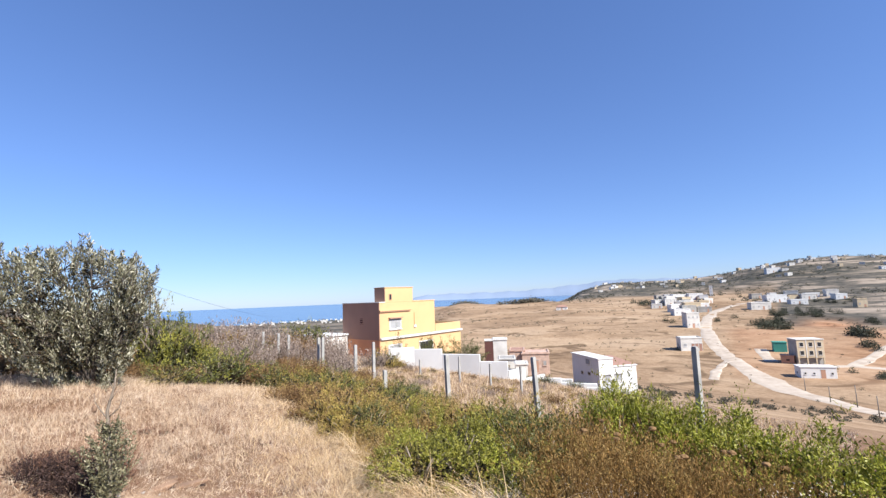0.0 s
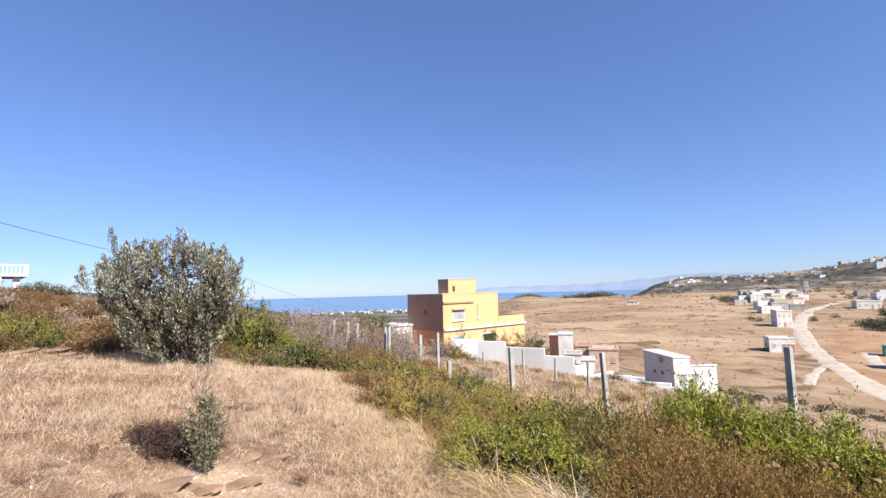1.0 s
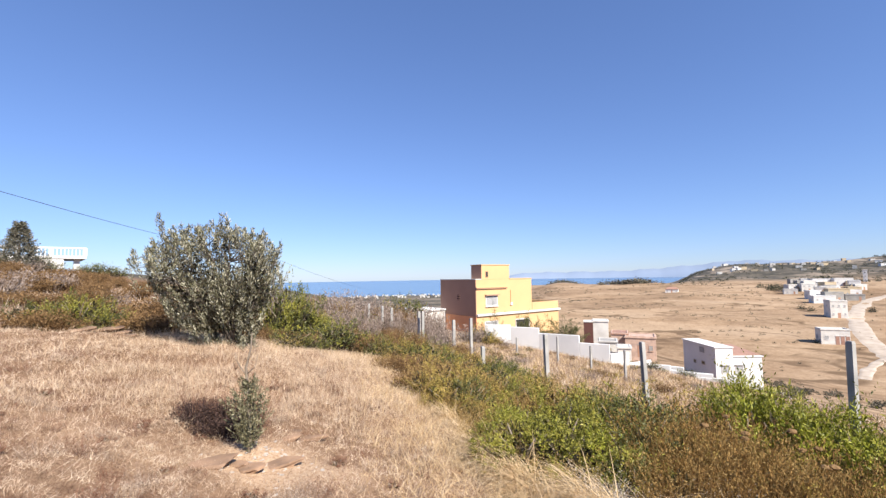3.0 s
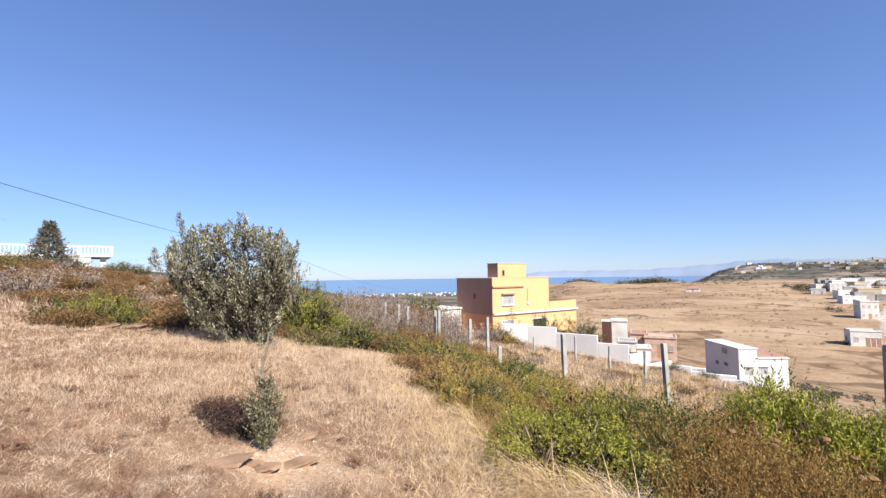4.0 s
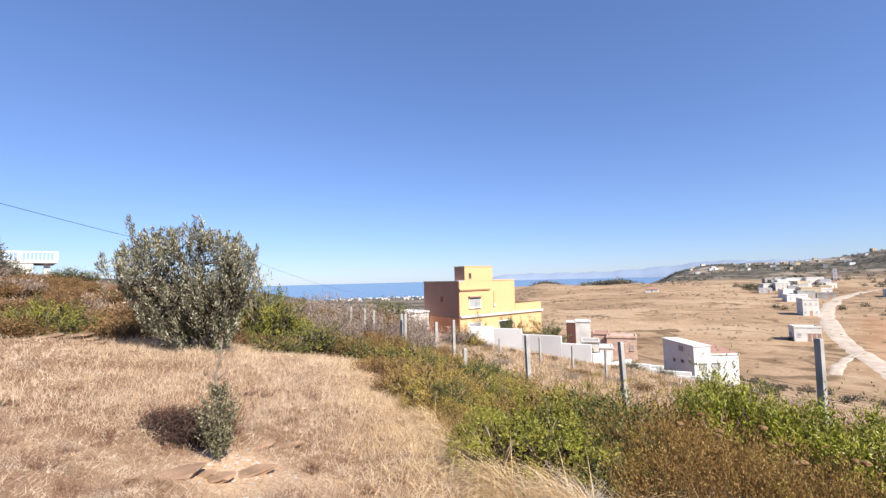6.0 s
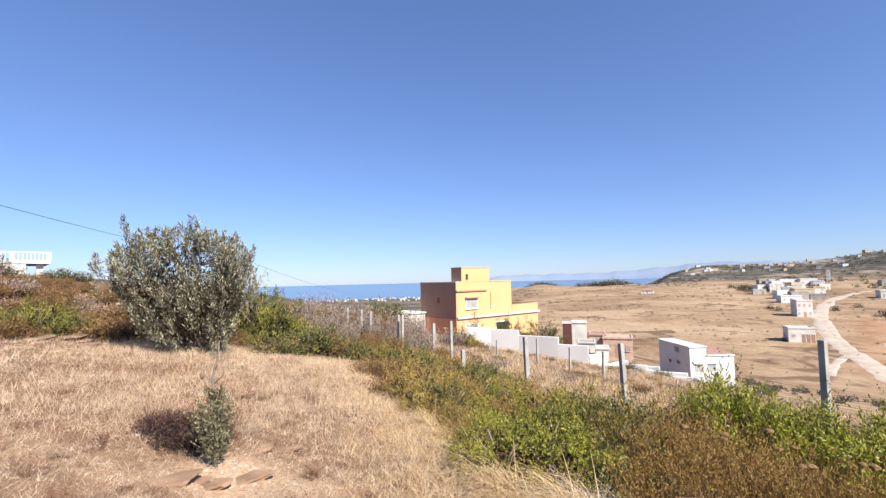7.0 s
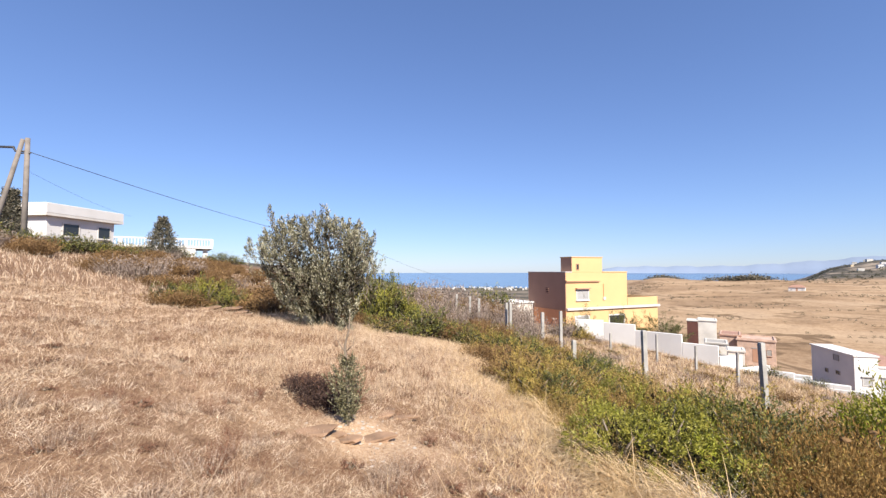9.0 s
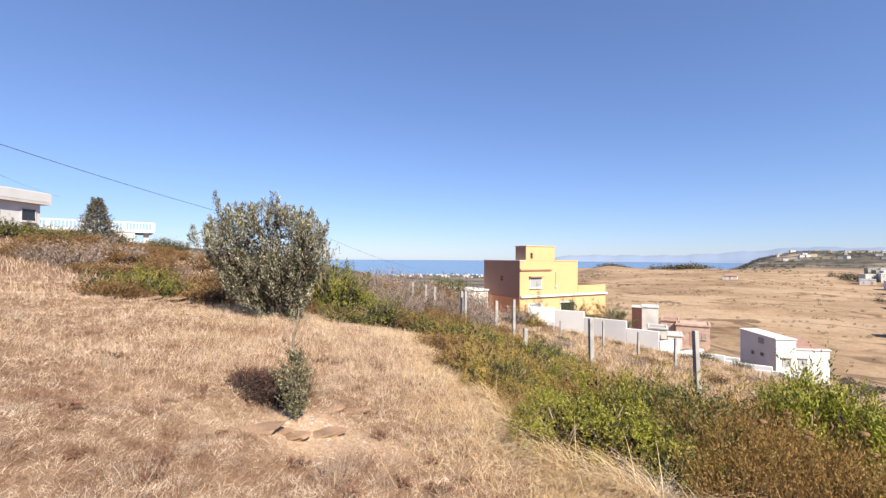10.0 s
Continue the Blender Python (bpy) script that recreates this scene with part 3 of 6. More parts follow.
white_wall()
for a, d, wd, el in ((-14.6, 41, 2.4, 10.6), (-16.3, 43, 2.0, 10.7), (-18.6, 40, 2.6, 11.2), (-20.2, 40, 1.8, 11.6), (-25.6, 42, 1.3, 12.4), (-29.2, 40, 0.9, 13.6)):
    p = polar(a, d)
    top = 1.6 - d * math.tan(radians(el))
    t = empty("garden_wall", pose(p.x, p.y, 0, 0, 0, -18), "short white rendered terrace wall", "wall")
    part("wall_section", new_box(-wd / 2, wd / 2, -0.12, 0.12, p.z - 0.6, top, 0.04), M["white"], t)
    part("wall_section", new_box(wd / 2, wd / 2 + 0.7, -0.11, 0.11, p.z - 0.8, top - 0.35, 0.04), M["white"], t)


# ------------------------------------------------------------------ fence posts
def fence_post(x, y, top, lean_x=0.0, lean_y=0.0, thick=0.12, mat="concrete", label="weathered square concrete fence post"):
    g = height(x, y)
    h = top - g
    bm = bmesh.new()
    ring = []
    for z, k in ((-0.4, 1.0), (h * 0.5, 0.98), (h - 0.03, 0.95), (h, 0.8)):
        t = thick * k / 2
        ring.append([bm.verts.new((sx * t, sy * t, z)) for sx, sy in ((-1, -1), (1, -1), (1, 1), (-1, 1))])
    for a, b in zip(ring, ring[1:]):
        for k in range(4):
            bm.faces.new((a[k], a[(k + 1) % 4], b[(k + 1) % 4], b[k]))
    bm.faces.new(ring[-1])
    bm.faces.new(ring[0][::-1])
    me = bpy.data.meshes.new("fence_post")
    bm.to_mesh(me)
    bm.free()
    me.materials.append(M[mat])
    ob = new("fence_post", me)
    ob.matrix_world = Matrix.Translation((x - lean_x * h, y - lean_y * h, g)) @ Matrix.Shear("XY", 4, (lean_x, lean_y)) @ pose(0, 0, 0, 0, 0, 30)
    return tagged(ob, label, "fence post", "fence posts along the scrub")


fence_post(3.985, 6.33, 0.69, 0.03, 0, 0.078)
fence_post(2.20, 9.60, 0.17, -0.07, 0, 0.09)
fence_post(0.42, 12.9, -0.13, -0.03, 0, 0.115)
fence_post(-1.39, 13.07, -0.53, 0.0, 0, 0.11, label="short broken concrete fence post")
fence_post(-3.06, 17.8, -0.22, 0.01, 0)
for az, el, d, ln in ((17.8, 4.0, 22.2, 0.03), (18.97, 3.76, 24.0, 0.03), (20.73, 3.43, 26.5, 0.02), (22.97, 2.87, 31, 0.03), (25.3, 2.3, 36, 0.02), (14.3, 4.58, 20.4, 0.0), (13.75, 4.6, 20.0, 0.02), (7.5, 5.53, 19.4, 0.0)):
    p = polar(az, d)
    fence_post(p.x, p.y, 1.6 - d * math.tan(radians(el)), ln, 0, 0.115)
for az, el, d in ((1.56, 8.0, 25), (-3.54, 7.84, 24), (-7.5, 8.87, 24), (-11.4, 9.25, 21), (-26.5, 12.4, 34), (-28.4, 12.8, 33), (-30.3, 13.3, 32)):
    p = polar(az, d)
    fence_post(p.x, p.y, 1.6 - d * math.tan(radians(el)), 0.01, 0, 0.09, label="slim concrete fence post on the lower slope")


# ------------------------------------------------------------------ poles and cable
def power_pole():
    p = polar(66.65, 28)
    pole = empty("utility_pole", Matrix.Translation(p), "weathered timber A-frame utility pole with a bracket", "utility pole")
    top = 1.6 + 28 * math.tan(radians(12.3)) - p.z
    child("pole", tubes("pole", [([(0, 0, -0.6), (0.02, 0, top * 0.5), (0, 0, top)], [0.125, 0.11, 0.095])], M["wood"], 10), pole)
    q = polar(69.2, 28.3) - p
    child("brace_pole", tubes("brace_pole", [([(q.x, q.y, -0.6), (q.x * 0.5, q.y * 0.5, top * 0.5), (-0.22, -0.08, top - 0.05)], [0.115, 0.10, 0.085])], M["wood"], 10), pole)
    child("bolt", tubes("bolt", [([(-0.4, -0.1, top - 0.7), (0.2, 0.05, top - 0.72)], [0.03, 0.03])], M["metal"], 6), pole)
    child("bracket", tubes("bracket", [([(-0.1, 0, top - 0.62), (-0.55, -0.2, top - 0.6), (-0.62, -0.24, top - 0.42), (-1.6, -0.6, top - 0.38)], [0.05, 0.05, 0.06, 0.05])], M["metal"], 6), pole)
    return p + Vector((0, 0, top - 0.62))


def cable(name, p, q, sag, r=0.016):
    pts = []
    for k in range(25):
        t = k / 24
        v = p.lerp(q, t)
        v.z -= sag * 4 * t * (1 - t)
        pts.append(v)
    ob = new(name, tubes(name, [(pts, [r] * 25)], M["cable"], 5))
    return tagged(ob, "thin black overhead cable between poles", "cable")


wire_a = power_pole()
bp = polar(32.3, 62)
pole_b = empty("utility_pole", Matrix.Translation(bp), "distant slim timber utility pole with a brace", "utility pole")
child("pole", tubes("pole", [([(0, 0, -0.5), (0, 0, 5.6)], [0.13, 0.10])], M["wood"], 8), pole_b)
child("brace_pole", tubes("brace_pole", [([(1.3, 0.8, -0.5), (0.06, 0.05, 5.3)], [0.12, 0.09])], M["wood"], 8), pole_b)
wire_b = bp + Vector((0, 0, 5.4))
cable("cable", wire_a, wire_b, 0.55)
cable("cable", wire_b, polar(18.5, 120, -2.4), 0.8)
cable("cable", wire_a - Vector((0, 0, 0.9)), Vector((-43, 26.5, 6.6)), 0.2, 0.006)

# ------------------------------------------------------------------ plants
M["olive_leaf"] = leafy("olive_leaf", [(0.12, (0.032, 0.032, 0.017)), (0.38, (0.086, 0.083, 0.046)), (0.58, (0.225, 0.213, 0.132)), (0.85, (0.560, 0.530, 0.405))], 0.42, 0.12, 3.0, 0.66)
M["sapling_leaf"] = leafy("sapling_leaf", [(0.12, (0.040, 0.038, 0.020)), (0.42, (0.105, 0.098, 0.052)), (0.66, (0.205, 0.190, 0.110)), (0.92, (0.380, 0.350, 0.235))], 0.5, 0.12, 6.0, 0.6)
M["green_leaf"] = leafy("lentisk_leaf", [(0.2, (0.056, 0.061, 0.011)), (0.42, (0.182, 0.178, 0.029)), (0.6, (0.315, 0.292, 0.052)), (0.85, (0.480, 0.420, 0.105))], 0.45, 0.28, 3.2, 0.32)
M["lime_leaf"] = leafy("lime_leaf", [(0.2, (0.066, 0.078, 0.009)), (0.42, (0.190, 0.205, 0.021)), (0.6, (0.310, 0.318, 0.038)), (0.85, (0.420, 0.405, 0.080))], 0.45, 0.28, 3.2, 0.32)
M["dark_leaf"] = leafy("dark_leaf", [(0.2, (0.032, 0.038, 0.014)), (0.45, (0.080, 0.087, 0.027)), (0.65, (0.150, 0.150, 0.046)), (0.9, (0.270, 0.245, 0.085))], 0.45, 0.16, 3.2, 0.32)
M["olive_scrub"] = leafy("olive_scrub_leaf", [(0.2, (0.108, 0.082, 0.021)), (0.42, (0.255, 0.194, 0.044)), (0.62, (0.415, 0.305, 0.080)), (0.88, (0.590, 0.425, 0.145))], 0.6, 0.22, 3.0, 0.28)
M["rust_leaf"] = leafy("rust_leaf", [(0.15, (0.060, 0.033, 0.015)), (0.42, (0.140, 0.080, 0.034)), (0.65, (0.230, 0.138, 0.060)), (0.92, (0.340, 0.225, 0.110))], 0.8, 0.15, 1.6, 0.25)
M["umber_leaf"] = leafy("umber_leaf", [(0.15, (0.075, 0.036, 0.012)), (0.40, (0.185, 0.100, 0.029)), (0.65, (0.320, 0.188, 0.058)), (0.92, (0.480, 0.320, 0.138))], 0.8, 0.25, 2.6, 0.38)
M["gold_leaf"] = leafy("gold_leaf", [(0.1, (0.157, 0.093, 0.029)), (0.45, (0.271, 0.177, 0.061)), (0.8, (0.380, 0.266, 0.104)), (0.97, (0.494, 0.366, 0.180))], 0.8, 0.2, 3.0, 0.45)
M["grey_twig"] = leafy("grey_twig", [(0.1, (0.120, 0.086, 0.070)), (0.5, (0.220, 0.168, 0.138)), (0.9, (0.350, 0.288, 0.240))], 0.9, 0.0, 1.0)
M["conifer_leaf"] = leafy("conifer_needles", [(0.1, (0.047, 0.050, 0.035)), (0.5, (0.113, 0.106, 0.075)), (0.9, (0.252, 0.212, 0.156))], 0.7, 0.05, 1.0)
M["hill_leaf"] = leafy("hill_scrub_leaf", [(0.1, (0.066, 0.060, 0.044)), (0.6, (0.112, 0.100, 0.072)), (0.95, (0.180, 0.155, 0.112))], 0.8, 0.0, 0.02)
M["straw"] = leafy("straw", [(0.22, (0.105, 0.055, 0.034)), (0.38, (0.270, 0.172, 0.112)), (0.52, (0.470, 0.340, 0.232)), (0.66, (0.640, 0.500, 0.362)), (0.85, (0.790, 0.680, 0.540))], 0.7, 0.2, 6.0, 0.45, 2.6)
M["pale_straw"] = leafy("pale_straw", [(0.08, (0.262, 0.176, 0.112)), (0.35, (0.431, 0.322, 0.217)), (0.7, (0.569, 0.455, 0.321)), (0.97, (0.679, 0.585, 0.447))], 0.7, 0.15, 0.9)
M["gold_straw"] = leafy("gold_straw", [(0.08, (0.374, 0.238, 0.105)), (0.35, (0.560, 0.400, 0.215)), (0.7, (0.690, 0.530, 0.330)), (0.97, (0.780, 0.655, 0.490))], 0.65, 0.25, 0.9)
M["tall_straw"] = leafy("tall_straw", [(0.08, (0.303, 0.193, 0.112)), (0.3, (0.481, 0.340, 0.212)), (0.6, (0.624, 0.480, 0.335)), (0.95, (0.749, 0.637, 0.510))], 0.7, 0.2, 0.9)
# near-black leaf colour that paints the shade inside bushes and crown
M["shade_leaf"] = leafy("shade_leaf", [(0.15, (0.020, 0.016, 0.008)), (0.5, (0.038, 0.032, 0.015)), (0.85, (0.070, 0.055, 0.028))], 0.9, 0.0, 4.0, 0.4)
M["weed_twig"] = leafy("weed_twig", [(0.1, (0.150, 0.100, 0.072)), (0.5, (0.290, 0.215, 0.160)), (0.9, (0.470, 0.375, 0.290))], 0.9, 0.0, 1.0)
M["pale_twig"] = leafy("pale_twig", [(0.1, (0.200, 0.160, 0.130)), (0.5, (0.390, 0.335, 0.275)), (0.9, (0.580, 0.520, 0.440))], 0.9, 0.0, 1.0)
M["russet"] = leafy("russet_litter", [(0.1, (0.100, 0.044, 0.026)), (0.5, (0.190, 0.096, 0.060)), (0.9, (0.330, 0.200, 0.135))], 0.9, 0.1, 1.0)


def unit(v):
    return v / (np.linalg.norm(v, axis=-1, keepdims=True) + 1e-9)


def leaf_arrays(p, d, length, width, rng, lift=0.15, face=None):
    """Folded four-cornered leaves at p along d, turned to the light side: corners and triangles."""
    n = len(p)
    lean = rng.normal(size=(n, 3))
    side = unit(np.cross(d, lean if face is None else face + 0.28 * lean))
    up = np.cross(side, d)
    L, W = length[:, None], width[:, None]
    mid = p + d * L * 0.45
    v = np.stack([p, mid + side * W / 2 + up * W * lift, p + d * L, mid - side * W / 2 + up * W * lift], 1).reshape(-1, 3)
    k = np.arange(n)[:, None] * 4
    t = np.concatenate([k + [0, 1, 2], k + [0, 2, 3]], 1).reshape(-1, 3)
    return v, t


def blade_arrays(p, d, length, width, rng, droop):
    """Bent tapering grass blades: five corners and three triangles each."""
    n = len(p)
    side = unit(np.cross(d, rng.normal(size=(n, 3)) * [1, 1, 0.2] + [0, 0, 0.01]))
    L, W = length[:, None], width[:, None]
    fall = np.stack([d[:, 0], d[:, 1], -0.6 * np.ones(n)], -1) * droop[:, None]
    mid = p + d * L * 0.55 + fall * L * 0.12
    tip = p + d * L * 0.92 + fall * L * 0.55
    v = np.stack([p - side * W / 2, p + side * W / 2, mid + side * W * 0.38, mid - side * W * 0.38, tip], 1).reshape(-1, 3)
    k = np.arange(n)[:, None] * 5
    t = np.concatenate([k + [0, 1, 2], k + [0, 2, 3], k + [3, 2, 4]], 1).reshape(-1, 3)
    return v, t


def needle_arrays(p, d, length, width, rng, droop):
    """Short straight blades of one triangle each."""
    n = len(p)
    side = unit(np.cross(d, rng.normal(size=(n, 3)) + [0, 0, 0.01])) * width[:, None] * 0.5
    tip = p + d * length[:, None] + np.stack([np.zeros(n), np.zeros(n), -0.2 * droop * length], -1)
    v = np.stack([p - side, p + side, tip], 1).reshape(-1, 3)
    return v, np.arange(3 * n).reshape(-1, 3)


def join(*parts):
    vs, ts, n = [], [], 0
    for v, t in parts:
        vs.append(v)
        ts.append(t + n)
        n += len(v)
    return np.concatenate(vs), np.concatenate(ts)


def dome_points(n, R, H, rng, power=2.4, ragged=0.35, low=0.05):
    """Points and outward ways in a ragged dome."""
    th = rng.uniform(0, 2 * np.pi, n)
    ct = rng.uniform(low, 1, n)
    st = np.sqrt(1 - ct**2)
    out = np.stack([np.cos(th) * st, np.sin(th) * st, ct], -1)
    ph = rng.uniform(0, 6.28, 4)
    lump = 1 + ragged * (0.5 * np.sin(3 * th + ph[0]) + 0.4 * np.sin(5 * th + 4 * ct + ph[1]) + 0.35 * np.sin(9 * th - 7 * ct + ph[2]) + 0.3 * np.sin(13 * ct + 2 * th + ph[3]))
    r = rng.uniform(0, 1, n) ** (1 / power) * lump
    return out * r[:, None] * [R, R, H], out


def shoots(p, way, per, step, rng):
    """Leaves set along short shoots: start points and ways of all of them."""
    k = np.arange(per)
    at = p[:, None] + way[:, None] * (k[None, :, None] * step)
    spin = rng.normal(size=(len(p), per, 3))
    d = unit(way[:, None] * 0.75 + spin * 0.6)
    return at.reshape(-1, 3), d.reshape(-1, 3)


def leafy_shrub(name, label, R, H, n, leaf, mat, seed, per=10, category="shrub", ragged=0.2, stem_mat="twig", up=0.45, second=None, clumps=42):
    """A ragged bush: woody stems below, shoots of single leaves over them."""
    rng = np.random.RandomState(seed)
    sh = empty(name, Matrix(), label, category)
    stems = []
    for k in range(7):
        a = rng.uniform(0, 6.28)
        r = rng.uniform(0.3, 0.75) * R
        e = Vector((math.cos(a) * r, math.sin(a) * r, H * rng.uniform(0.45, 0.8)))
        stems.append(([(0.1 * e.x, 0.1 * e.y, -0.1), (0.45 * e.x, 0.45 * e.y, e.z * 0.55), e], [0.025, 0.016, 0.005]))
    child("branchwork", tubes("branchwork", stems, M[stem_mat], 5), sh)
    def plumes(m, grow, size, slim, mat, name, way_up=up):
        c, out = dome_points(clumps, R * 0.92 * grow, H * 0.76 * grow, rng, power=3.0, ragged=ragged)
        tall = rng.uniform(0.2, 0.42, clumps) * H
        rad = rng.uniform(0.10, 0.20, clumps) * math.sqrt(R * H)
        axis = unit(out * [0.7, 0.7, 0.2] + [0, 0, 0.35 + way_up] + rng.normal(size=(clumps, 3)) * 0.2)
        k = rng.randint(0, clumps, m)
        f = rng.uniform(0, 1, m)[:, None]
        ring = unit(rng.normal(size=(m, 3)) * [1, 1, 0.3])
        q0 = c[k] + axis[k] * tall[k][:, None] * f + ring * rad[k][:, None] * (1.05 - 0.85 * f) * rng.uniform(0.5, 1, m)[:, None]
        q0[:, 2] = np.maximum(q0[:, 2], 0.01)
        way = unit(ring * 0.55 + axis[k] + rng.normal(size=(m, 3)) * 0.3)
        q, d = shoots(q0, way, per, size * 0.42, rng)
        face = np.repeat(ring * 0.9 + out[k] * 0.6 + [0, 0, 0.55], per, 0)
        v, t = leaf_arrays(q, d, size * rng.uniform(0.7, 1.3, len(q)), size * slim * rng.uniform(0.7, 1.2, len(q)), rng, face=face)
        child(name, tri_mesh(name, v, t, M[mat]), sh)

    plumes(max(8, n // per), 1.0, leaf, 0.4, mat, "leaves")
    if second:
        plumes(max(4, n // per // 3), 1.04, leaf, 0.36, second, "dry_leaves")
    # inner leaves coloured near black, as the shade between the clumps
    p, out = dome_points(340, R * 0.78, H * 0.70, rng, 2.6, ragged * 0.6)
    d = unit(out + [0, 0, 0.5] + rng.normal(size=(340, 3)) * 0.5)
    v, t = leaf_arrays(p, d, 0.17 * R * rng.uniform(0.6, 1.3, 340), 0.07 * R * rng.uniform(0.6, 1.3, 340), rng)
    child("inner_leaves", tri_mesh("inner_leaves", v, t, M["shade_leaf"]), sh)
    return sh


def broom_shrub(name, label, R, H, stems_n, mat, seed, fleck=0.012, category="shrub", twig_mat=None, per=11, fine=False):
    """A dry broom-like bush: many thin stems fanning up, set with tiny leaves."""
    rng = np.random.RandomState(seed)
    sh = empty(name, Matrix(), label, category)
    a = rng.uniform(0, 6.28, stems_n)
    r = R * np.sqrt(rng.uniform(0, 1, stems_n))
    base = np.stack([np.cos(a) * r * 0.45, np.sin(a) * r * 0.45, np.full(stems_n, -0.03)], -1)
    d = unit(np.stack([np.cos(a) * r / R * 0.55, np.sin(a) * r / R * 0.55, np.ones(stems_n)], -1) + rng.normal(size=(stems_n, 3)) * 0.13)
    L = H * rng.uniform(0.55, 1.12, stems_n)
    v1 = blade_arrays(base, d, L, np.full(stems_n, fleck * 0.55), rng, rng.uniform(0, 0.25, stems_n))
    tagged(child("branchwork", tri_mesh("branchwork", *v1, M[twig_mat or mat]), sh), kind="stuff")
    f = rng.uniform(0.22, 0.98, (stems_n, per))
    at = (base[:, None] + d[:, None] * (L[:, None] * f)[..., None] + rng.normal(size=(stems_n, per, 3)) * fleck * 1.6).reshape(-1, 3)
    dd = unit(np.repeat(d, per, 0) + rng.normal(size=(len(at), 3)) * 0.75)
    if fine:
        dd = unit(np.repeat(d, per, 0) + rng.normal(size=(len(at), 3)) * 0.42)
        v, t = leaf_arrays(at, dd, fleck * 4.2 * rng.uniform(0.6, 1.5, len(at)), fleck * 0.85 * rng.uniform(0.6, 1.3, len(at)), rng)
    else:
        v, t = needle_arrays(at, dd, fleck * 2.6 * rng.uniform(0.6, 1.5, len(at)), fleck * 1.5 * rng.uniform(0.6, 1.3, len(at)), rng, np.zeros(len(at)))
    child("leaves", tri_mesh("leaves", v, t, M[mat]), sh)
    if H > 0.5 and stems_n > 100 and mat != "pale_twig":
        # added leaves at the foot, their dark colour giving shade between stems
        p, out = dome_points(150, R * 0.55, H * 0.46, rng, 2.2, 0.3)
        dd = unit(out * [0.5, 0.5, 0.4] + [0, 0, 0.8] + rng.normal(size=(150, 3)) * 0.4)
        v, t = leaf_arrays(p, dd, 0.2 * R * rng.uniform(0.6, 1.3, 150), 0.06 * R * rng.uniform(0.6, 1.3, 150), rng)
        child("inner_leaves", tri_mesh("inner_leaves", v, t, M["shade_leaf"]), sh)
    return sh


def place(ob, x, y, turn=0.0, scale=1.0, tall=1.0, sink=0.04):
    """Stand a shrub that was built at the origin on the land."""
    ob.matrix_world = Matrix.Translation((x, y, height(x, y) - sink)) @ pose(0, 0, 0, 0, 0, turn) @ Matrix.Diagonal((scale, scale, scale * tall, 1))
    return ob


def again(ob, x, y, turn, scale=1.0, tall=1.0, sink=0.04):
    c = copy_thing(ob, Matrix())
    return place(c, x, y, turn, scale, tall, sink)


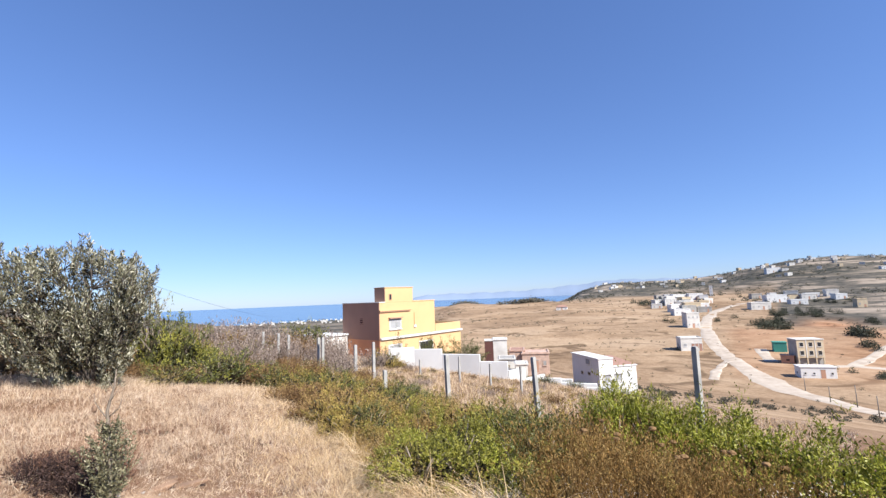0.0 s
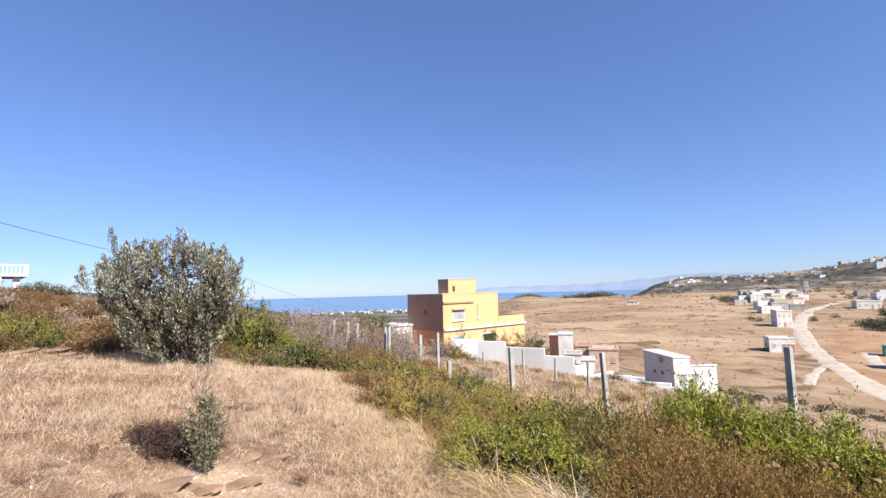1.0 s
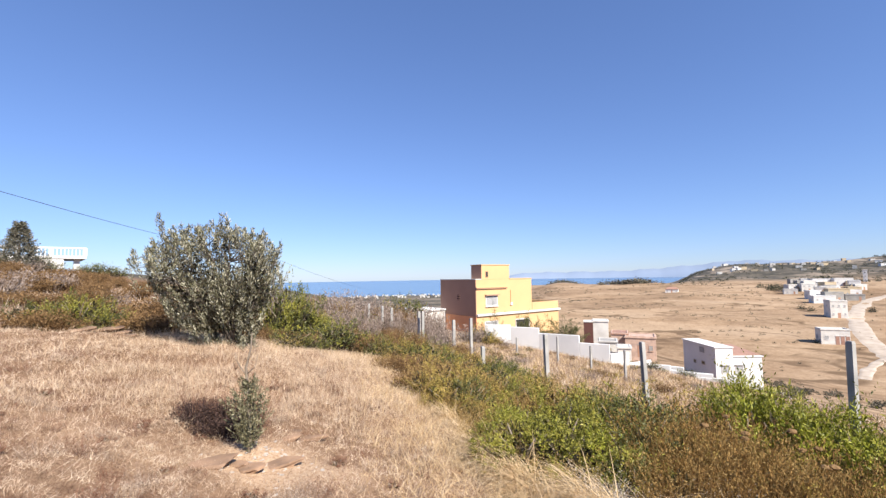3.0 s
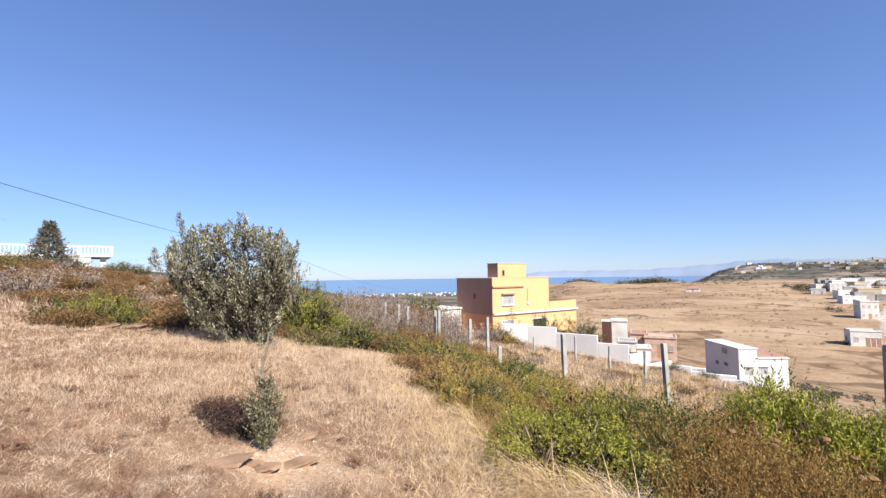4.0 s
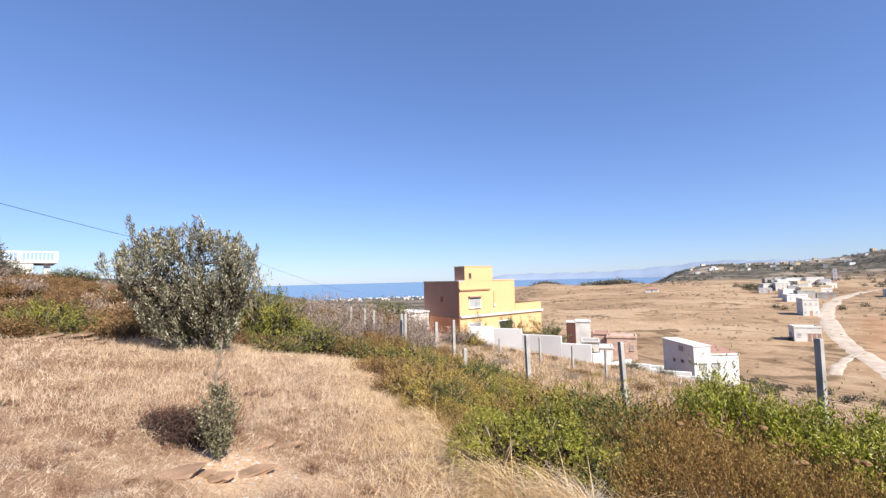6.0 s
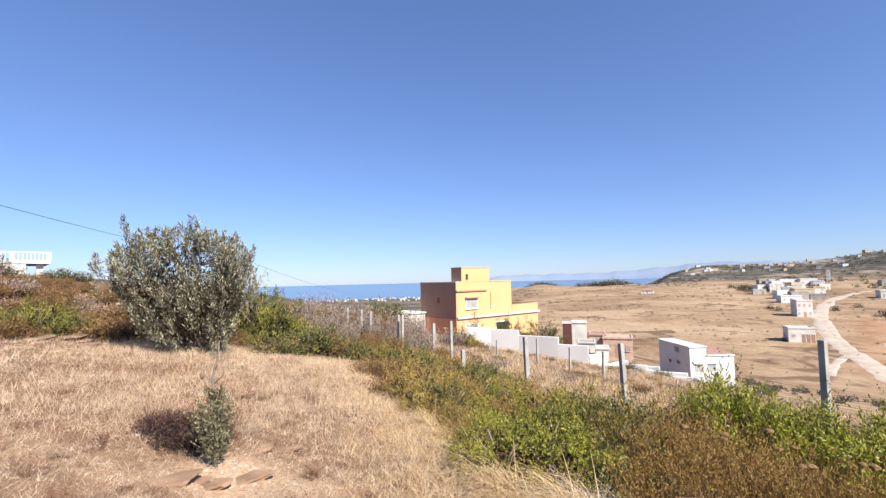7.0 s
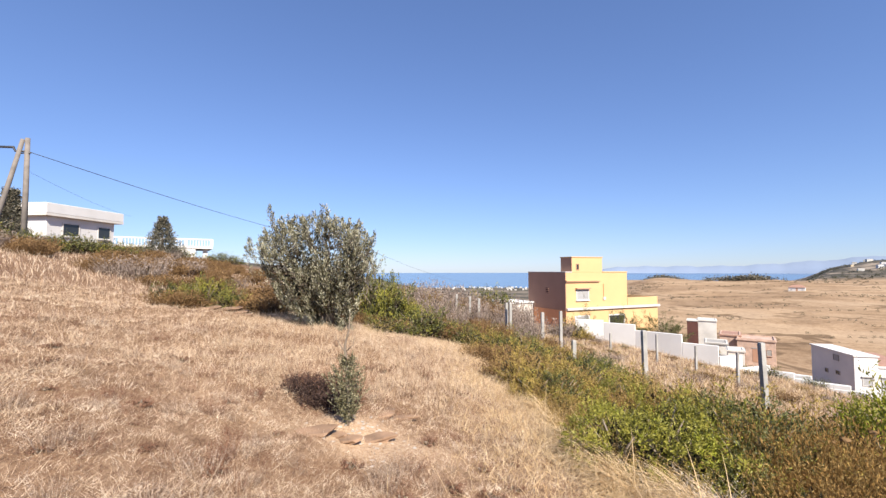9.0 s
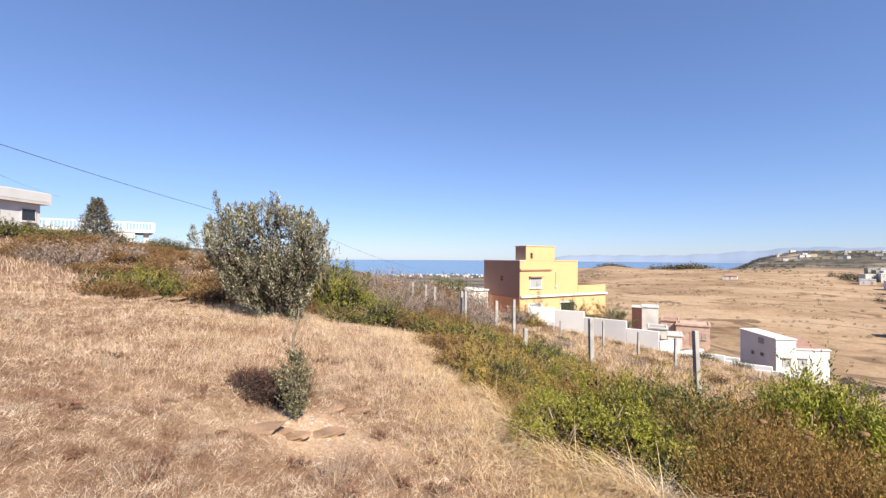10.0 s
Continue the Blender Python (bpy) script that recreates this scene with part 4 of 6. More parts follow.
# ---- the young olive tree
def olive_tree(x, y, size):
    """A young olive whose stems lean to one side: limbs, then upright leafy shoots that fill a ragged crown."""
    rng = np.random.RandomState(11)
    tr = empty("olive_tree", Matrix.Translation((x, y, height(x, y))) @ pose(0, 0, 0, 0, 0, 38.5) @ Matrix.Scale(size, 4), "young olive tree with grey-green leaves and several stems", "tree")
    zs = [0.08, 0.25, 0.52, 0.8, 1.2, 1.5, 1.75, 1.95, 2.12, 2.3]
    low = [-0.26, -0.52, -0.98, -1.2, -1.33, -1.46, -1.52, -1.36, -1.1, -0.5]
    high = [0.26, 0.40, 0.53, 0.6, 0.68, 0.76, 0.8, 0.74, 0.46, 0.0]
    # crown points, mostly towards the outside
    tips = []
    while len(tips) < 520:
        z = rng.uniform(0.08, 2.24)
        a, b = np.interp(z, zs, low), np.interp(z, zs, high)
        q, w = rng.uniform(-1, 1), rng.uniform(-1, 1)
        r2 = q * q + w * w
        if r2 > 1 or rng.uniform() > 0.3 + 0.8 * r2:
            continue
        hole = math.sin(5.1 * q + 3.3 * z + 1.0) + math.sin(4.3 * w - 4.1 * z) + math.sin(7.7 * q - 2.2 * w)
        if hole > 1.15 or (z < 0.4 and rng.uniform() < 0.6):
            continue
        tips.append((a + (q + 1) * (b - a) / 2, w * (b - a) * 0.42, z))
    # leaders that stand out of the crown
    for k, (u, z) in enumerate(((-1.18, 2.36), (-1.6, 1.76), (-1.38, 1.98), (-1.04, 2.26), (-0.82, 2.16), (-0.6, 2.24), (-0.4, 2.3), (-0.19, 2.46), (-0.06, 2.3), (0.14, 2.16), (0.38, 2.2), (0.57, 2.12), (0.8, 1.96), (0.78, 1.55))):
        for j in range(5):
            tips.append((u + rng.normal() * 0.05, rng.normal() * 0.25, z - 0.1 * j * rng.uniform(0.5, 1.2)))
    tips = np.array(tips)
    n = len(tips)
    way = unit(unit(tips - [0.0, 0.0, -0.5]) * [0.75, 0.75, 0.6] + [0, 0, 0.55] + rng.normal(size=(n, 3)) * 0.2)
    ln = rng.uniform(0.22, 0.42, n)
    start = tips - way * ln[:, None]
    limbs, joints = [], []
    for k in range(13):
        e = tips[rng.randint(n)] * [0.72, 0.72, 0.0] + [0, 0, rng.uniform(1.2, 1.9)]
        m = e * [0.42, 0.42, 0.0] + [0, 0, rng.uniform(0.45, 0.65)]
        c = (m + e) / 2 + rng.normal(size=3) * 0.06
        path = [np.array([0.05 * math.cos(k), 0.05 * math.sin(k), -0.15]), m * [0.4, 0.4, 0.45], m, c, e]
        limbs.append(([tuple(v) for v in path], [0.036, 0.030, 0.024, 0.015, 0.005]))
        joints += [m, (m + c) / 2, c, (c + e) / 2, e]
    for k, pts in enumerate(limbs):
        child("limb", tubes("limb", [pts], M["bark"], 7), tr)
    joints = np.array(joints)
    twigs = []
    for a0, b0 in zip(start, tips):
        if a0[2] < 0.45:
            continue
        away = np.linalg.norm(joints - a0, axis=1) + 0.6 * np.maximum(joints[:, 2] - a0[2], 0)
        j0 = joints[int(np.argmin(away))]
        twigs.append(([tuple(j0), tuple((j0 * 0.45 + a0 * 0.55) - [0, 0, 0.02]), tuple(a0), tuple(b0)], [0.008, 0.006, 0.005, 0.0015]))
    child("twiggery", tubes("twiggery", twigs, M["bark"], 4), tr)
    per = 66
    f = rng.uniform(0.0, 1.0, (n, per)) ** 0.85
    ring = unit(rng.normal(size=(n, per, 3)))
    q = start[:, None] + (way * ln[:, None])[:, None] * f[..., None] + ring * (0.012 + 0.035 * (1.0 - f))[..., None]
    d = unit(way[:, None] * 0.9 + ring * 0.55 + rng.normal(size=(n, per, 3)) * 0.25)
    q, d = q.reshape(-1, 3), d.reshape(-1, 3)
    v, t = leaf_arrays(q, d, 0.062 * rng.uniform(0.7, 1.25, len(q)), 0.0155 * rng.uniform(0.7, 1.2, len(q)), rng)
    child("leaves", tri_mesh("leaves", v, t, M["olive_leaf"]), tr)
    # leaves deep in the crown, with its inner shade in their colour
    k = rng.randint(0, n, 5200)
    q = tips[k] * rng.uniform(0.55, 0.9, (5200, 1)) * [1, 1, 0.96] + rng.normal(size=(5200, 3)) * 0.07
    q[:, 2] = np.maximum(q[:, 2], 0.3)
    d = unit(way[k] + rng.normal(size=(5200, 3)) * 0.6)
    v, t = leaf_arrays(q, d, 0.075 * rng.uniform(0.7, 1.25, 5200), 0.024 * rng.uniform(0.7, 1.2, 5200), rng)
    child("inner_leaves", tri_mesh("inner_leaves", v, t, M["shade_leaf"]), tr)
    return tr


olive_tree(-5.56, 7.40, 1.02)


def olive_sapling(x, y):
    rng = np.random.RandomState(4)
    tr = empty("olive_sapling", Matrix.Translation((x, y, height(x, y))) @ Matrix.Diagonal((0.82, 0.82, 0.97, 1)), "small olive sapling with a bare dead leader", "sapling")
    main = [(0, 0, -0.1), (0.01, 0, 0.25), (-0.03, 0.02, 0.55), (-0.07, 0.03, 0.78), (-0.02, 0.05, 0.98), (-0.01, 0.05, 1.12)]
    woody = [(main, [0.022, 0.020, 0.017, 0.014, 0.009, 0.004]),
             ([(-0.05, 0.03, 0.7), (-0.14, 0.02, 0.80), (-0.19, 0.02, 0.86), (-0.2, 0.02, 0.93)], [0.006, 0.005, 0.003, 0.002]),
             ([(-0.04, 0.03, 0.86), (0.03, 0.04, 0.96)], [0.005, 0.002]),
             ([(-0.06, 0.03, 0.72), (0.05, 0.03, 0.80), (0.07, 0.04, 0.90)], [0.006, 0.004, 0.002]), ([(-0.03, 0.05, 0.95), (-0.09, 0.05, 1.03)], [0.004, 0.002])]
    child("stem", tubes("stem", woody, M["twig"], 6), tr)
    bud = bmesh.new()
    bmesh.ops.create_icosphere(bud, subdivisions=1, radius=0.028, matrix=Matrix.Translation((-0.19, 0.02, 0.80)) @ Matrix.Diagonal((1, 1, 1.3, 1)))
    part("dry_fruit", bud, M["rock"], tr, "shrivelled dark dry fruit")
    n = 260
    th = rng.uniform(0, 6.28, n)
    z = rng.uniform(0, 1, n) ** 1.1
    prof = np.interp(z, [0, 0.12, 0.32, 0.55, 0.68, 0.82, 1.0], [0.06, 0.07, 0.11, 0.18, 0.16, 0.08, 0.025])
    rr = prof * rng.uniform(0, 1, n) ** 0.5 * (1 + 0.3 * np.sin(2 * th + 0.6))
    p = np.stack([np.cos(th) * rr - 0.02 * z, np.sin(th) * rr, 0.02 + z * 0.60], -1)
    way = unit(np.stack([np.cos(th) * 0.5, np.sin(th) * 0.5, np.ones(n)], -1) + rng.normal(size=(n, 3)) * 0.35)
    q, d = shoots(p, way, 11, 0.012, rng)
    v, t = leaf_arrays(q, d, 0.036 * rng.uniform(0.7, 1.25, len(q)), 0.015 * rng.uniform(0.7, 1.2, len(q)), rng)
    child("leaves", tri_mesh("leaves", v, t, M["sapling_leaf"]), tr)
    return tr


olive_sapling(-2.60, 3.62)


# ---- shrubs of the band along the fence
G_SCRUB = "shrubs of the scrub band"
lent = [leafy_shrub("lentisk_shrub", "dense bright green lentisk shrub among dry scrub", 0.62, 0.76, 5200, 0.038, "green_leaf", 21, per=8, clumps=40, up=0.9),
        leafy_shrub("lentisk_shrub", "dense bright green lentisk shrub among dry scrub", 0.55, 0.66, 4000, 0.038, "green_leaf", 22, per=8, second="lime_leaf", up=0.9, clumps=34)]
lime = leafy_shrub("lentisk_shrub", "sunlit yellow-green lentisk shrub beside the fence", 0.62, 0.75, 7000, 0.038, "lime_leaf", 23, per=8, clumps=38, up=0.9, second="green_leaf")
dark = leafy_shrub("lentisk_shrub", "dark green lentisk shrub with glossy leaves", 0.6, 0.84, 4600, 0.036, "dark_leaf", 24, per=8, up=1.1, second="green_leaf", clumps=36)
scrub = leafy_shrub("cistus_shrub", "olive-brown half-dry cistus shrub", 0.5, 0.74, 3400, 0.032, "olive_scrub", 25, per=8, up=1.3, ragged=0.45, second="gold_leaf", clumps=36)
rust = [broom_shrub("dry_shrub", "rust-brown dried broom-like shrub", 0.42, 0.75, 460, "umber_leaf", 31, 0.008, twig_mat="gold_leaf", per=12, fine=True),
        broom_shrub("dry_shrub", "rust-brown dried broom-like shrub", 0.5, 0.62, 460, "umber_leaf", 32, 0.008, twig_mat="rust_leaf", per=12, fine=True)]
gold = broom_shrub("dry_shrub", "golden dried weeds with thin stems", 0.42, 0.7, 260, "gold_leaf", 33, 0.008, per=8)
dead = broom_shrub("dead_shrub", "leafless grey twiggy shrub", 0.42, 0.6, 320, "pale_twig", 34, 0.006, per=6)

# brush twigs with the sapling's cast shadow put into their near-black colour
M["shadow_twig"] = leafy("shadow_twig", [(0.1, (0.020, 0.012, 0.010)), (0.6, (0.056, 0.032, 0.026)), (0.95, (0.135, 0.088, 0.068))], 0.95, 0.0, 1.0)
shadow_brush = broom_shrub("dead_shrub", "low dead brush coloured dark as the sapling shadow", 0.45, 0.34, 420, "shadow_twig", 35, 0.010)
# the same plants as seen farther off: fewer, larger leaves
f_green = leafy_shrub("lentisk_shrub", "green lentisk shrub in the scrub", 0.75, 0.9, 1600, 0.052, "dark_leaf", 41, per=6, up=0.8, second="green_leaf")
f_dark = leafy_shrub("lentisk_shrub", "dark green lentisk shrub in the scrub", 0.8, 1.0, 1600, 0.056, "dark_leaf", 42, per=6, up=0.8, second="green_leaf")
f_scrub = leafy_shrub("cistus_shrub", "olive-brown half-dry cistus shrub", 0.7, 0.85, 1400, 0.052, "olive_scrub", 43, per=6, up=0.7, ragged=0.22, second="gold_leaf")
f_bush = leafy_shrub("lentisk_shrub", "rounded olive-green shrub with paler sunlit top", 0.8, 0.78, 3600, 0.04, "dark_leaf", 48, per=6, second="green_leaf", ragged=0.25)
f_pale = leafy_shrub("lentisk_shrub", "rounded yellow-green shrub with a sunlit top", 0.8, 0.78, 3600, 0.04, "green_leaf", 49, per=6, second="dark_leaf", ragged=0.2)
f_rust = broom_shrub("dry_shrub", "rust-brown dried broom-like shrub", 0.7, 0.75, 230, "rust_leaf", 45, 0.022, per=9)
f_gold = broom_shrub("dry_shrub", "golden dried weeds with thin stems", 0.7, 0.7, 200, "gold_leaf", 46, 0.019, per=8)
f_dead = broom_shrub("dead_shrub", "leafless pinkish grey twiggy shrub", 0.8, 1.0, 210, "grey_twig", 47, 0.026, per=4)
FIRST = {}


def put(kind, x, y, scale=1.0, tall=1.0, sink=0.04, cut=True):
    turn = rp.uniform(0, 360)
    tall = tall * (0.92 if cut else 1.0)
    away = 0.8 * x + 0.6 * y
    if cut and away > 4.6 and y > 8.5 and away < 8.2:
        tall *= 0.85
    if kind.name not in FIRST:
        FIRST[kind.name] = True
        ob = place(kind, x, y, turn, scale, tall, sink)
    else:
        ob = again(kind, x, y, turn, scale, tall, sink)
    return tagged(ob, group=G_SCRUB)


def sa(s, a):
    """The place s up the slope from the fence's direction and a along it."""
    return -0.8 * s - 0.6 * a, -0.6 * s + 0.8 * a


rp = random.Random(77)
# foreground clumps, by kind and place
for x, y, sc, tl in ((-0.15, 4.95, 1.00, 0.85), (0.35, 5.75, 1.10, 1.00), (-0.15, 6.4, 0.90, 1.00), (1.25, 5.05, 0.62, 1.20), (2.95, 4.95, 0.80, 1.10)):
    put(lent[0], x, y, sc, tl)
for x, y, sc, tl in ((0.45, 5, 1.05, 0.95), (0.95, 5.6, 1.00, 1.05), (-0.35, 5.65, 0.85, 0.85), (3.45, 4.9, 1.18, 1.20), (2.6, 5.1, 0.56, 1.38), (3.1, 4.35, 0.70, 1.15)):
    put(lent[1], x, y, sc, tl)
for x, y, sc, tl in ((1.35, 6, 1.29, 1.10), (0.95, 6.6, 1.10, 1.10), (1.85, 6.5, 1.12, 1.00), (2.3, 6.9, 1.12, 1.00), (4.9, 4.4, 1.34, 1.10), (1.15, 5.3, 0.90, 1.25), (1.55, 5.95, 1.00, 1.25), (1, 4.9, 0.70, 1.10), (3.7, 4.9, 0.90, 1.10), (3.3, 5.5, 0.90, 1.20)):
    put(dark, x, y, sc, tl)
for x, y, sc, tl in ((0.75, 4.75, 0.80, 0.75), (0.3, 7.2, 1.20, 1.00), (0.9, 7.6, 1.20, 1.10), (1.75, 7.3, 1.34, 1.00), (2.6, 7.4, 1.34, 1.01), (1.4, 8, 1.34, 1.00), (3.75, 4.2, 1.12, 1.01), (4.6, 3.4, 1.34, 1.20), (5.4, 3.6, 1.34, 1.10), (4.6, 5.2, 1.34, 1.10), (1.55, 5.35, 0.78, 1.20), (2.3, 4.6, 0.73, 1.20), (3, 5.3, 0.90, 1.20), (2, 5.1, 0.80, 1.35), (2.5, 5.4, 0.80, 1.24), (3.4, 4, 0.80, 1.10)):
    put(scrub, x, y, sc, tl)
for x, y, sc, tl in ((0.35, 4.3, 0.80, 0.75), (0.62, 4.4, 0.70, 0.70), (3.3, 3.6, 1.34, 1.10), (3.7, 3.7, 1.34, 1.10), (4.2, 3.3, 1.34, 1.20), (4.9, 2.9, 1.34, 1.10), (0.5, 4.15, 1.00, 0.80), (1.75, 4.35, 0.90, 0.90), (0.95, 4.2, 0.80, 0.70)):
    put(dead, x, y, sc, tl)
for x, y, sc, tl in ((1.35, 5.25, 1.23, 1.15), (2.15, 5.35, 1.29, 1.20), (2.45, 4.8, 1.29, 1.06), (2.7, 5.55, 1.23, 1.10), (2.9, 4.3, 1.29, 1.06), (1.8, 5.6, 1.23, 1.25), (3.4, 4.4, 1.23, 1.10), (3.8, 2.6, 1.12, 1.01)):
    put(rust[0], x, y, sc, tl)
for x, y, sc, tl in ((1.75, 5, 1.23, 1.20), (1.5, 4.6, 1.12, 1.00), (2.05, 4.3, 1.12, 1.10), (1.2, 4.2, 0.80, 0.80), (3.2, 5, 1.29, 1.10), (2.4, 5.8, 1.23, 1.20), (2.6, 3.7, 1.12, 0.97), (3.2, 2.9, 1.12, 1.01), (3.6, 3.9, 1.00, 1.06)):
    put(rust[1], x, y, sc, tl)
for x, y, sc, tl in ((2.35, 5.05, 1.01, 1.40), (1.2, 4.85, 0.80, 1.20), (1.95, 5.7, 1.01, 1.40), (2.9, 4.8, 1.01, 1.29), (3.9, 3.4, 1.12, 1.20), (1.6, 5.1, 1.12, 1.40), (2.1, 4.75, 1.12, 1.40), (2.65, 4.55, 1.12, 1.29), (1.35, 4.5, 1.01, 1.10)):
    put(gold, x, y, sc, tl)
for x, y, sc, tl in ((2.7, 6.35, 1.29, 1.47), (3.2, 6.2, 1.29, 1.47), (3.5, 5.6, 1.23, 1.41), (3.05, 6.9, 1.29, 1.52), (3.9, 5.2, 1.23, 1.41), (4.2, 4.6, 1.23, 1.37), (4.5, 4, 1.23, 1.37), (4.9, 3.6, 1.23, 1.37), (4, 5.9, 1.23, 1.37)):
    put(lime, x, y, sc, tl)


def umbel_weed(seed, tall):
    """Dried umbellifer: bare stalks, each with a brown flat seed head."""
    rng = np.random.RandomState(seed)
    w = empty("umbel_weed", Matrix(), "tall dried umbel weed with brown seed heads", "weed")
    for k in range(2):
        a, r = rng.uniform(0, 6.28), rng.uniform(0.1, 0.3)
        tip = np.array([math.cos(a) * r, math.sin(a) * r, tall * rng.uniform(0.75, 1.05)])
        child("stalk", tubes("stalk", [([(0.02 * k, 0, -0.05), tuple(tip * [0.35, 0.35, 0.5]), tuple(tip)], [0.005, 0.0035, 0.002])], M["gold_leaf"], 5), w)
        head = bmesh.new()
        bmesh.ops.create_icosphere(head, subdivisions=2, radius=1.0)
        for v in head.verts:
            f = 1 + 0.35 * noise.noise(v.co * 3 + Vector((seed, k, 0)))
            v.co = Vector((v.co.x * 0.042 * f, v.co.y * 0.042 * f, v.co.z * 0.024 * f)) + Vector(tip)
        part("seed_head", head, M["rust_leaf"], w)
    return w


umbels = [umbel_weed(5, 1.0), umbel_weed(6, 0.85)]
for x, y, sc in ((1.95, 5.3, 1.0), (2.35, 5.0, 1.05), (2.75, 5.25, 1.0), (2.5, 4.6, 0.95), (3.1, 4.75, 1.0), (2.2, 5.75, 0.95), (3.45, 4.55, 0.95)):
    put(rp.choice(umbels), x, y, sc, 1.0, 0.04, False)
# dark brush set over the sapling's shadow to deepen and widen it
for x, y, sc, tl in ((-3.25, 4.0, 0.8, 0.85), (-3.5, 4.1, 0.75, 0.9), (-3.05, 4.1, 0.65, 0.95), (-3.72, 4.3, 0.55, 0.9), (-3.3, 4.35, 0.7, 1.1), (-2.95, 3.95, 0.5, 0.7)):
    put(shadow_brush, x, y, sc * 1.18, tl)
stalk = broom_shrub("dry_weed", "thin upright brown dried stalks", 0.3, 0.55, 60, "russet", 38, 0.006, category="weed", per=3)
for x, y, sc in ((-3.45, 4.35, 1.0), (-3.1, 4.35, 1.05), (-3.7, 4.5, 0.9), (-3.3, 4.15, 0.9), (-3.6, 4.1, 0.8), (-3.2, 4.6, 1.0), (-2.95, 4.2, 0.9), (-3.85, 4.3, 0.8), (-3.5, 4.7, 1.0)):
    put(stalk, x, y, sc, 1.0, 0.02)
weed = broom_shrub("dry_weed", "small dried brown weed in the straw", 0.16, 0.22, 60, "russet", 36, 0.004, category="weed", per=6)
weed_b = broom_shrub("dry_weed", "small dried grey weed in the straw", 0.18, 0.24, 80, "weed_twig", 37, 0.0036, category="weed", per=4)
for k in range(190):
    az, d = rp.uniform(10, 76), 2.0 + 6.5 * rp.random() ** 1.2
    p = polar(az, d)
    if -0.8 * p.x - 0.6 * p.y > -1.6 and (p.x + 2.6) ** 2 + (p.y - 3.5) ** 2 > 0.6:
        put(rp.choice([weed, weed, weed_b, weed_b, weed_b]), p.x, p.y, rp.uniform(0.5, 1.2), rp.uniform(0.6, 1.2), 0.01)
rosette = leafy_shrub("dry_weed", "low reddish-brown dried plant in the straw", 0.10, 0.10, 700, 0.022, "russet", 39, per=5, category="weed", clumps=16, up=0.5)
for k in range(70):
    p = polar(rp.uniform(12, 78), 2.2 + 5.0 * rp.random())
    if float(straw_edge(p.x, p.y)) > 0.4 and (p.x + 2.5) ** 2 + (p.y - 3.5) ** 2 > 0.4:
        put(rosette, p.x, p.y, rp.uniform(0.35, 0.85), rp.uniform(0.6, 1.1), 0.01)
for x, y in ((-2.9, 2.5), (-2.75, 2.3), (-3.1, 2.71)):
    put(weed, x, y, 0.7, 1.5, 0.01)
# the rest of the band, mixed
for k in range(120):
    a = 5.2 + 9.5 * rp.random()
    s = rp.uniform(-7.6, -2.7 - 0.13 * (a - 5.2))
    x, y = sa(s, a)
    if y < 6.9 and x > -0.7:
        continue
    close = math.hypot(x, y) < 8.5
    patch = float(waves(x, y, 4.5, 33)) + rp.uniform(-0.3, 0.3)
    near_far = ((dark, f_dark), (lent[0], f_green), (scrub, f_scrub), (rust[0], f_rust), (gold, f_gold))
    kind = near_far[rp.choice([0, 1, 1]) if patch > 0.62 else rp.choice([3, 4, 3, 4, 2]) if patch < 0.15 else rp.choice([2, 4, 2, 1])][0 if close else 1]
    put(kind, x, y, rp.uniform(0.85, 1.15) * (1 if close else 0.8), rp.uniform(0.75, 1.05))
for k in range(115):
    a = rp.uniform(14, 46)
    s = rp.uniform(-7.8, -2.2 + 0.02 * a)
    x, y = sa(s, a)
    patch = float(waves(x, y, 5.5, 34)) + rp.uniform(-0.3, 0.3)
    kind = rp.choice([f_dark, f_green]) if patch > 0.5 else rp.choice([f_rust, f_gold, f_rust]) if patch < 0.0 else rp.choice([f_scrub, f_gold])
    if a > 23 and rp.random() < 0.7:
        kind = f_dead
    put(kind, x, y, rp.uniform(0.8, 1.15), rp.uniform(0.7, 1.05))
# marked bushes right of the olive, and the tall one behind it
for kind, az, d, sc, tl in ((f_dark, 25.6, 13.2, 1.2, 0.9), (f_dark, 24.4, 13.6, 1.1, 0.85), (f_green, 26.8, 13.0, 1.1, 0.8), (f_dark, 13.2, 12.3, 1.15, 0.9), (f_dark, 11.8, 12.0, 1.0, 0.8), (f_green, 14.6, 12.8, 1.0, 0.8),
                            (f_dark, 31.8, 14.4, 1.3, 1.7), (f_pale, 30.5, 14.0, 1.25, 1.75), (f_dark, 29.2, 14.3, 1.1, 1.6), (f_pale, 28.2, 14.6, 1.0, 1.25), (f_bush, 33.5, 14.5, 1.1, 1.2), (f_scrub, 28.6, 15.0, 1.1, 1.2), (f_dark, 30.5, 11.6, 0.8, 0.7), (f_rust, 29.4, 12.4, 0.9, 0.75), (f_rust, 26.6, 14.4, 1.0, 0.8), (f_rust, 32.4, 12.4, 0.8, 0.7), (f_scrub, 31.4, 11.0, 0.6, 0.6), (f_green, 28.6, 12.0, 0.8, 0.7),
                            (f_dark, 16.3, 36, 2.4, 1.2), (f_dark, 15.2, 38, 2.2, 1.1), (f_scrub, 18.0, 33, 2.0, 1.1), (f_green, 21.5, 24, 1.3, 1.1), (f_scrub, 24, 26, 1.6, 1.1), (f_dead, 22.5, 29, 1.8, 1.2), (f_dead, 24.5, 31, 1.9, 1.2), (f_dead, 20, 30, 1.8, 1.1), (f_dead, 26, 27, 1.7, 1.1)):
    p = polar(az, d)
    put(kind, p.x, p.y, sc, tl)

